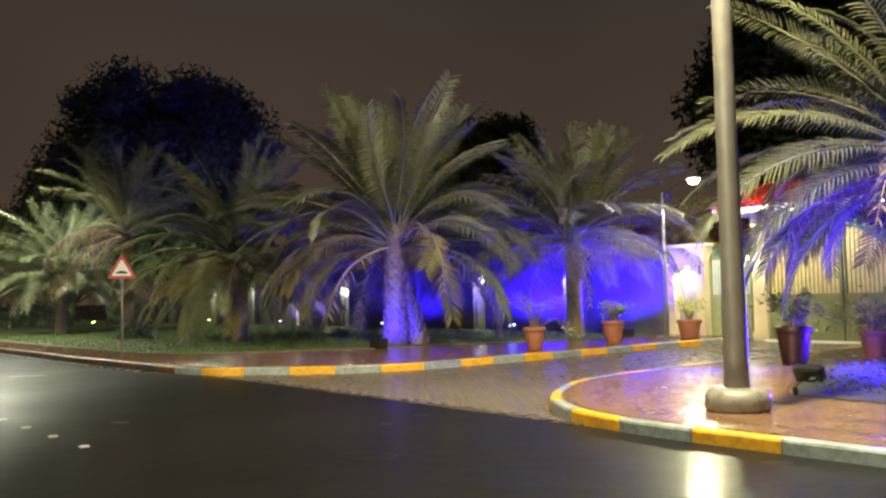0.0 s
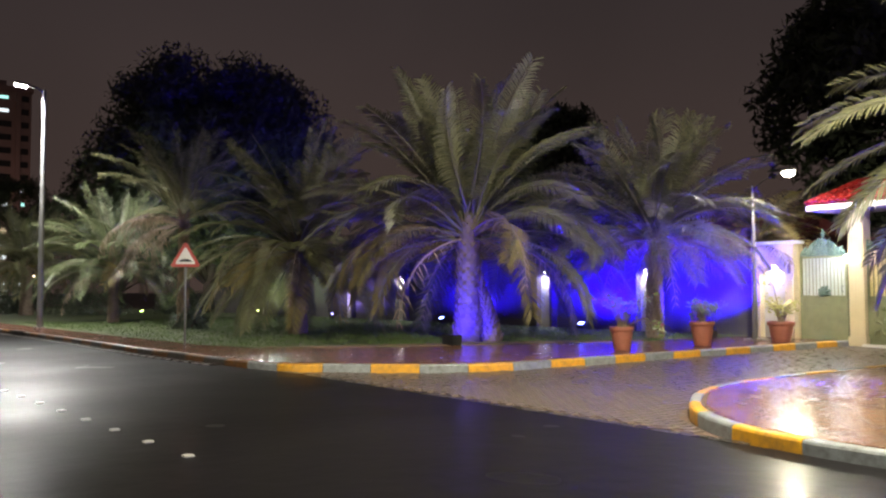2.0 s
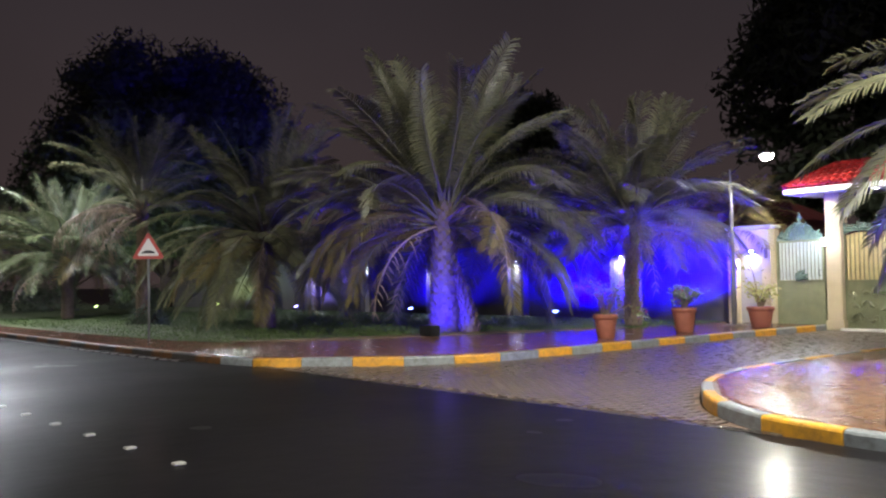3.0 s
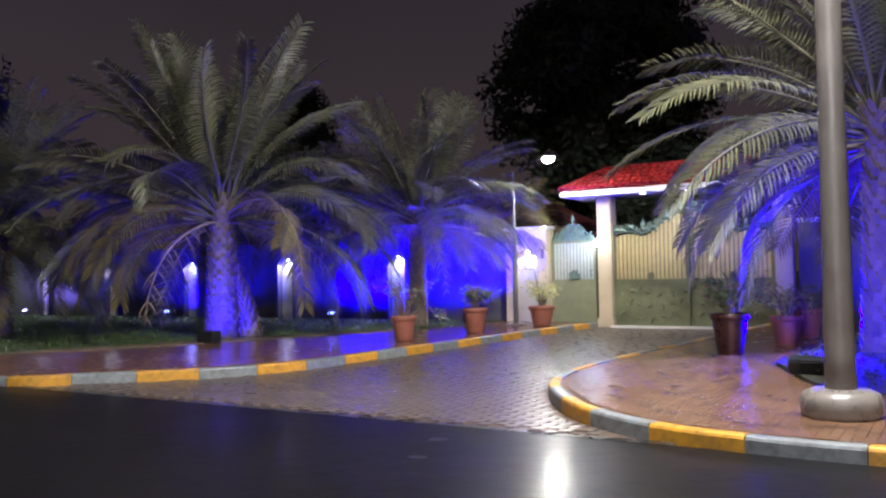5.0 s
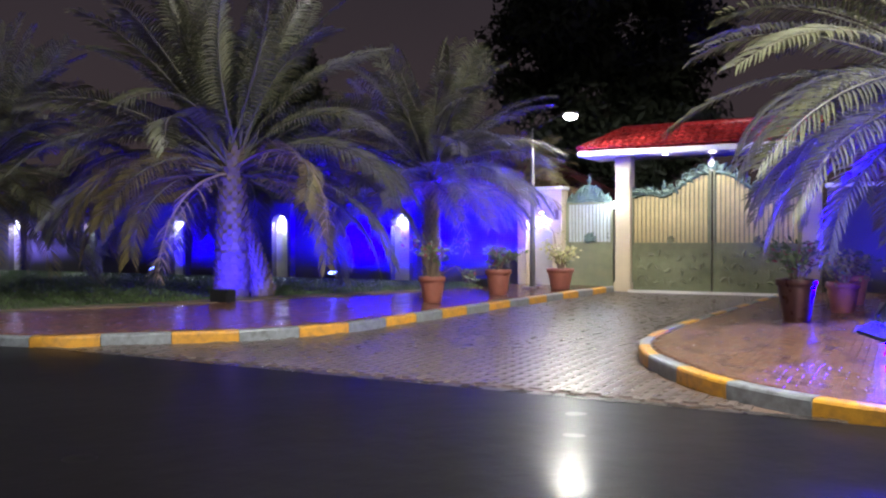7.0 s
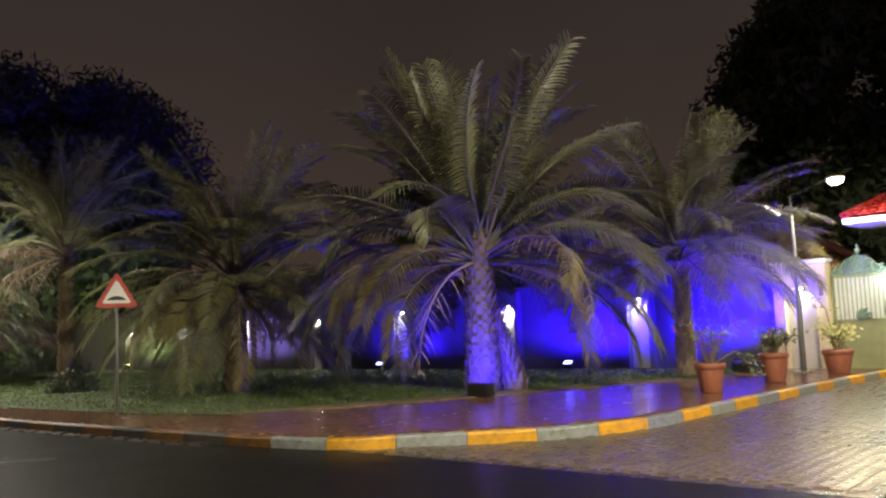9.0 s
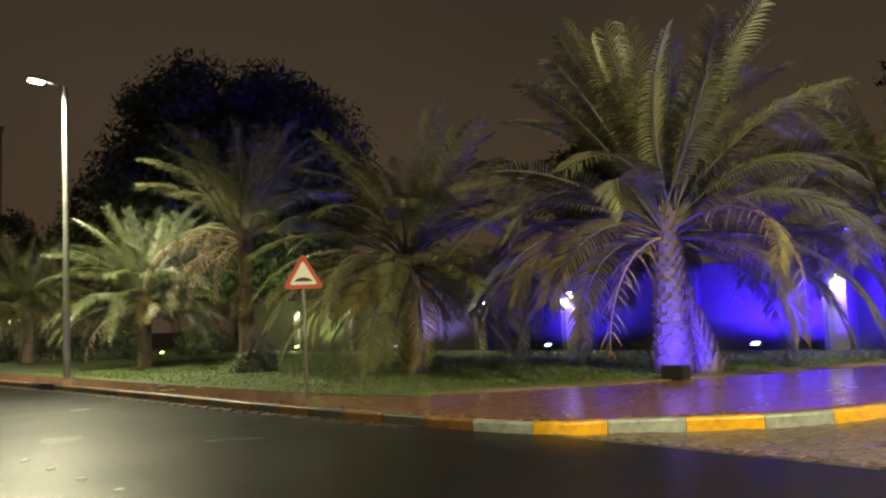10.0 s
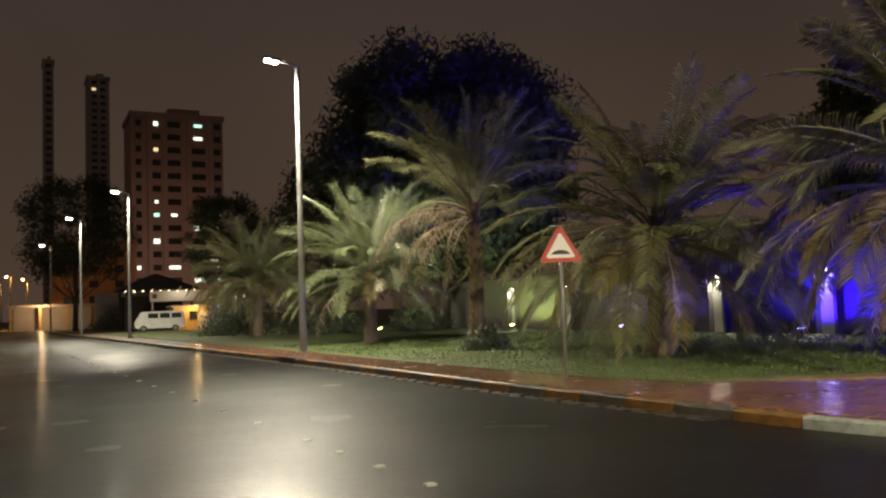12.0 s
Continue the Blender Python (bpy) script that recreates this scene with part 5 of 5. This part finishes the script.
for x in (-1.5, 1.5):
    for y in (-0.82, 0.82):
        wh = part("wheel", alathe([(0.2, -0.1), (0.34, -0.1), (0.34, 0.1), (0.2, 0.1)], 18, Matrix.Translation((x, y, 0.34)) @ pose(0, 0, 0, 90, 0, 0)), M_RUBBER, van)
        part("rim", alathe([(0.02, -0.11), (0.19, -0.105), (0.19, 0.105), (0.02, 0.11)], 14, Matrix.Translation((x, y, 0.34)) @ pose(0, 0, 0, 90, 0, 0)), M_POLE, wh)

board = thing("fascia_board", (15.75, 108.0, 0.0), "long pale sign board on posts over the entrance", "sign board")
part("panel", abox((0, 0, 3.7), (6.2, 0.18, 1.15), bevel=0.02), M_PALE, board)
for x in (-2.8, 2.8):
    part("post", abox((x, 0.1, 1.6), (0.18, 0.18, 3.2)), M_POLE, board)
# arm and spot are added to brighten the panel; no fixture is known here
part("added_lamp_arm", atube([(0, 0.0, 4.25), (0, -0.6, 4.7), (0, -1.3, 4.7)], 0.03, 6), M_POLE, board)
lamp("board_fill_light", "SPOT", (15.75, 106.6, 4.62), 60, WHITE, 0.1, (15.75, 107.9, 3.6), 150, 0.4)
part("emblem", abox((-2.6, -0.1, 3.7), (0.5, 0.03, 0.5), bevel=0.01), M_BLACK, board)
part("lettering_bar", abox((0.4, -0.1, 3.7), (4.4, 0.02, 0.26)), M_FAR_D, board)
for i in range(5):
    b = thing("festoon_bulb", (18.3 + 0.9 * i, 104.0, 3.3 + 0.12 * math.sin(i * 2)), "small warm hanging light bulb", "bulb", "hanging bulbs")
    part("bulb", alathe([(0.01, -0.12), (0.11, -0.03), (0.1, 0.05), (0.03, 0.12)], 10), G_BULB, b)
    part("cord", alathe([(0.01, 0.1), (0.01, 0.9)], 6), M_BLACK, b)
part("cord_beam", abox((4.4, -4.0, 4.22), (5.4, 0.12, 0.1)), M_THATCH, board)

pav = thing("pavilion", (14.6, 118.0, 0.0), "dark open pavilion with a low hipped roof and small lights", "pavilion")
part("roof", alathe([(6.2, 4.6), (5.9, 4.8), (2.6, 5.9), (0.3, 6.6)], 4, pose(0, 0, 0, 0, 0, 45)), M_THATCH, pav)
for x in (-3.6, 3.6):
    for y in (-3.6, 3.6):
        part("post", abox((x, y, 2.3), (0.25, 0.25, 4.6)), M_THATCH, pav)
part("back_wall", abox((0, 3.4, 2.0), (7.0, 0.2, 4.0)), M_THATCH, pav)
for i in range(9):
    part("bulb", alathe([(0.01, -0.09), (0.09, 0.0), (0.01, 0.09)], 8, Matrix.Translation((-3.8 + 0.95 * i, -4.3, 4.45))), G_BULB, pav, "tiny lit bulb")

shed = thing("bus_shelter", (4.6, 150.0, 0.0), "low flat-roofed shelter with a pale back wall", "shelter")
part("roof", abox((0, 0, 3.6), (12.5, 3.4, 0.35), bevel=0.03), M_PALE, shed)
part("back_wall", abox((0, 1.3, 1.7), (10.5, 0.2, 3.4)), M_PALE, shed)
for x in (-5.6, -1.8, 1.8, 5.6):
    part("post", abox((x, -1.3, 1.75), (0.3, 0.3, 3.5)), M_OCHRE, shed)
bm = bmesh.new()
box(bm, (15.0, 146.0, 2.6), (10.0, 0.3, 5.2))
solid("far_wall", bm, M_PALE, "pale plain wall at the far roadside", "wall", "structure")
lamp("shelter_light", "POINT", (3.0, 147.0, 3.2), 260, (1.0, 0.62, 0.35), 0.1)
hedge = bush((11.5, 128.0, 0.0), 9.0, 2.5, 2.6, "dark clipped hedge before the pale wall", 71, 3000, name="hedge", leaf=0.3)

# ---- low ground cover in the corner bed ----
rnd = np.random.RandomState(8)
pts = []
while len(pts) < 16000:
    xx, yy = rnd.uniform(11.5, 24.5), rnd.uniform(-6.0, 8.7)
    if inside(xx, yy, bed_poly) and inside(xx - 0.12, yy + 0.12, bed_poly):
        pts.append((xx, yy))
P = np.array(pts)
n = len(P)
hgt = 0.05 + 0.20 * rnd.rand(n) * (0.6 + 0.4 * np.sin(P[:, 0] * 2.3) * np.cos(P[:, 1] * 1.9))
c = np.stack([P[:, 0], P[:, 1], 0.17 + hgt], 1)
t1 = rnd.normal(size=(n, 3)) * np.array([1, 1, 0.5])
t1 /= np.linalg.norm(t1, axis=1)[:, None]
t2 = np.cross(t1, rnd.normal(size=(n, 3)))
t2 /= np.linalg.norm(t2, axis=1)[:, None]
s_ = rnd.uniform(0.03, 0.08, (n, 1))
v = np.stack([c - t1 * s_ * 0.6, c + t2 * s_ * 0.3, c + t1 * s_ * 0.6, c - t2 * s_ * 0.3], 1).reshape(-1, 3)
v[:, 2] = np.maximum(v[:, 2], 0.172)
me = bpy.data.meshes.new("ground_cover")
me.from_pydata(v.tolist(), [], np.arange(4 * n).reshape(-1, 4).tolist())
me.materials.append(M_LEAF)
tagged(new("ground_cover", me), "low dark leafy ground cover in the corner bed", "ground cover", "", "stuff")

# ---- lawn grass ----
rnd = np.random.RandomState(5)
pts = []
while len(pts) < 40000:
    xx, yy = rnd.uniform(9.3, 24.8), 18 + 30 * rnd.rand() ** 1.5
    if inside(xx, yy, lawn_poly) and not inside(xx, yy, soil):
        pts.append((xx, yy))
P = np.array(pts)
n = len(P)
a = rnd.uniform(0, 2 * np.pi, n)
h, w = rnd.uniform(0.02, 0.06, n), rnd.uniform(0.012, 0.03, n)
base = np.stack([P[:, 0], P[:, 1], np.full(n, 0.155)], 1)
side_v = np.stack([np.cos(a), np.sin(a), np.zeros(n)], 1) * w[:, None]
tip = base + np.stack([rnd.normal(0, 0.035, n), rnd.normal(0, 0.035, n), h], 1)
v = np.stack([base - side_v, base + side_v, tip], 1).reshape(-1, 3)
me = bpy.data.meshes.new("grass")
me.from_pydata(v.tolist(), [], np.arange(3 * n).reshape(-1, 3).tolist())
me.materials.append(M_GRASS)
tagged(new("grass", me), "short wet lawn grass under the palms", "grass", "", "stuff")


# ---- pavers ----
def pavers(name, poly, sx, sy, z, thick, mats, pick, label, seed, near, turn=0.0, bond=True, tilt=0.006, gap=0.004):
    """Pavers laid in courses over a patch of ground: the nearest three hundred as objects of their own, the rest as one mesh."""
    rnd = random.Random(seed)
    xs, ys = [q[0] for q in poly], [q[1] for q in poly]
    holder = tagged(new(name), label, "paving", "", "structure")
    verts, faces, slots = [], [], []
    x0, y0 = min(xs), min(ys)
    cells = []
    j = 0
    y = y0
    while y < max(ys):
        x = x0 + (sx / 2 if bond and j % 2 else 0)
        i = 0
        while x < max(xs):
            if all(inside(x + dx * sx * 0.46, y + dy * sy * 0.46, poly) for dx, dy in ((-1, -1), (1, -1), (1, 1), (-1, 1))):
                cells.append((x, y, i, j))
            x += sx
            i += 1
        y += sy
        j += 1
    cells.sort(key=lambda c: math.hypot(c[0] - near[0], c[1] - near[1]))
    shared = []
    for mt in mats:
        bm = bmesh.new()
        hx, hy, b = sx / 2 - gap, sy / 2 - gap, gap * 1.5
        lo = [bm.verts.new((px, py, -thick)) for px, py in ((-hx, -hy), (hx, -hy), (hx, hy), (-hx, hy))]
        mi = [bm.verts.new((px, py, -b)) for px, py in ((-hx, -hy), (hx, -hy), (hx, hy), (-hx, hy))]
        hi = [bm.verts.new((px, py, 0)) for px, py in ((-hx + b, -hy + b), (hx - b, -hy + b), (hx - b, hy - b), (-hx + b, hy - b))]
        for lo_, hi_ in ((lo, mi), (mi, hi)):
            for k in range(4):
                bm.faces.new((lo_[k], lo_[(k + 1) % 4], hi_[(k + 1) % 4], hi_[k]))
        bm.faces.new(hi)
        shared.append(mesh_of(bm, "paver", mt))
    for c, (x, y, i, j) in enumerate(cells):
        mi = pick(x, y, i, j)
        zz = z + rnd.uniform(-0.0025, 0.0025)
        ax, ay = rnd.gauss(0, tilt), rnd.gauss(0, tilt)
        if c < 300:
            part("paver", shared[mi], None, holder, m=Matrix.Translation((x, y, zz)) @ pose(0, 0, 0, math.degrees(ax), math.degrees(ay), 0))
            continue
        hx, hy, b = sx / 2 - gap, sy / 2 - gap, gap * 1.5
        k0 = len(verts)
        for px, py, pz in ((-hx, -hy, -b - 0.012), (hx, -hy, -b - 0.012), (hx, hy, -b - 0.012), (-hx, hy, -b - 0.012), (-hx + b, -hy + b, 0), (hx - b, -hy + b, 0), (hx - b, hy - b, 0), (-hx + b, hy - b, 0)):
            verts.append((x + px, y + py, zz + pz + px * ay + py * ax))
        faces += [(k0 + 4, k0 + 5, k0 + 6, k0 + 7)] + [(k0 + k, k0 + (k + 1) % 4, k0 + 4 + (k + 1) % 4, k0 + 4 + k) for k in range(4)]
        slots += [mi] * 5
    if verts:
        me = bpy.data.meshes.new("paver_field")
        me.from_pydata(verts, [], faces)
        for mt in mats:
            me.materials.append(mt)
        me.polygons.foreach_set("material_index", slots)
        tagged(part("paver_field", me, None, holder), kind="stuff")
    return holder


pavers("driveway", [(8.6, 7.3)] + drive_poly[1:], 0.24, 0.16, 0.0, 0.05, [M_PAVER], lambda x, y, i, j: 0, "wet brown block paving of the driveway", 81, (9.0, 10.5), tilt=0.008)


kerb_marks = [at_s(start_s - 22 + 0.3 * k)[:2] for k in range(150)]


def corner_pick(x, y, i, j):
    """Three thin dark bands that wander in and out along the kerb."""
    d, k = min((math.hypot(x - q[0], y - q[1]), k) for k, q in enumerate(kerb_marks))
    zig = 0.12 * math.sin(k * 0.3 * 2 * math.pi / 1.5)
    return 1 if any(abs(d - c - zig) < 0.065 for c in (0.75, 1.5, 2.35)) else 0


pave_s_clip = [(8.55, -14)] + [(x + 0.17 * ny, y + 0.17 * nx) for x, y, ny, nx in [(at_s(s)[0], at_s(s)[1], at_s(s)[3], -at_s(s)[2]) for s in [start_s - 18 + 0.25 * k for k in range(155)]] if x < 24.9 and y > -13] + pave_s[-9:-1] + [(11.4, -14)]
pavers("pavement_corner", pave_s_clip, 0.10, 0.10, 0.15, 0.05, [M_PINK, M_ZIGZAG], corner_pick, "wet pink and ochre paving with dark zigzag bands", 82, (10.0, 7.5), tilt=0.0015, gap=0.0015)
line_n = [(x, y) for x, y in KERB_N if y < 55]
tn, an = along(line_n)
off_n = []
for k in range(int(tn / 0.4)):
    x, y, dx, dy = an(k * 0.4)
    off_n.append((x - dy * 0.165, y + dx * 0.165))
pave_n_clip = off_n + [(24.9, 14.7), (24.9, 17.86), (20.0, 18.27), (17.0, 19.47), (13.0, 21.07), (10.2, 22.97), (9.58, 25.0), (9.18, 32.0), (8.6, 50.0), (8.35, 55.0)]
pavers("pavement", pave_n_clip, 0.22, 0.22, 0.152, 0.05, [M_REDP, M_DARKP], lambda x, y, i, j: 1 if (j % 9 == 0 and i % 3) else 0, "wet red brick pavement along the kerb", 83, (9.5, 18.5), tilt=0.005, gap=0.0025)
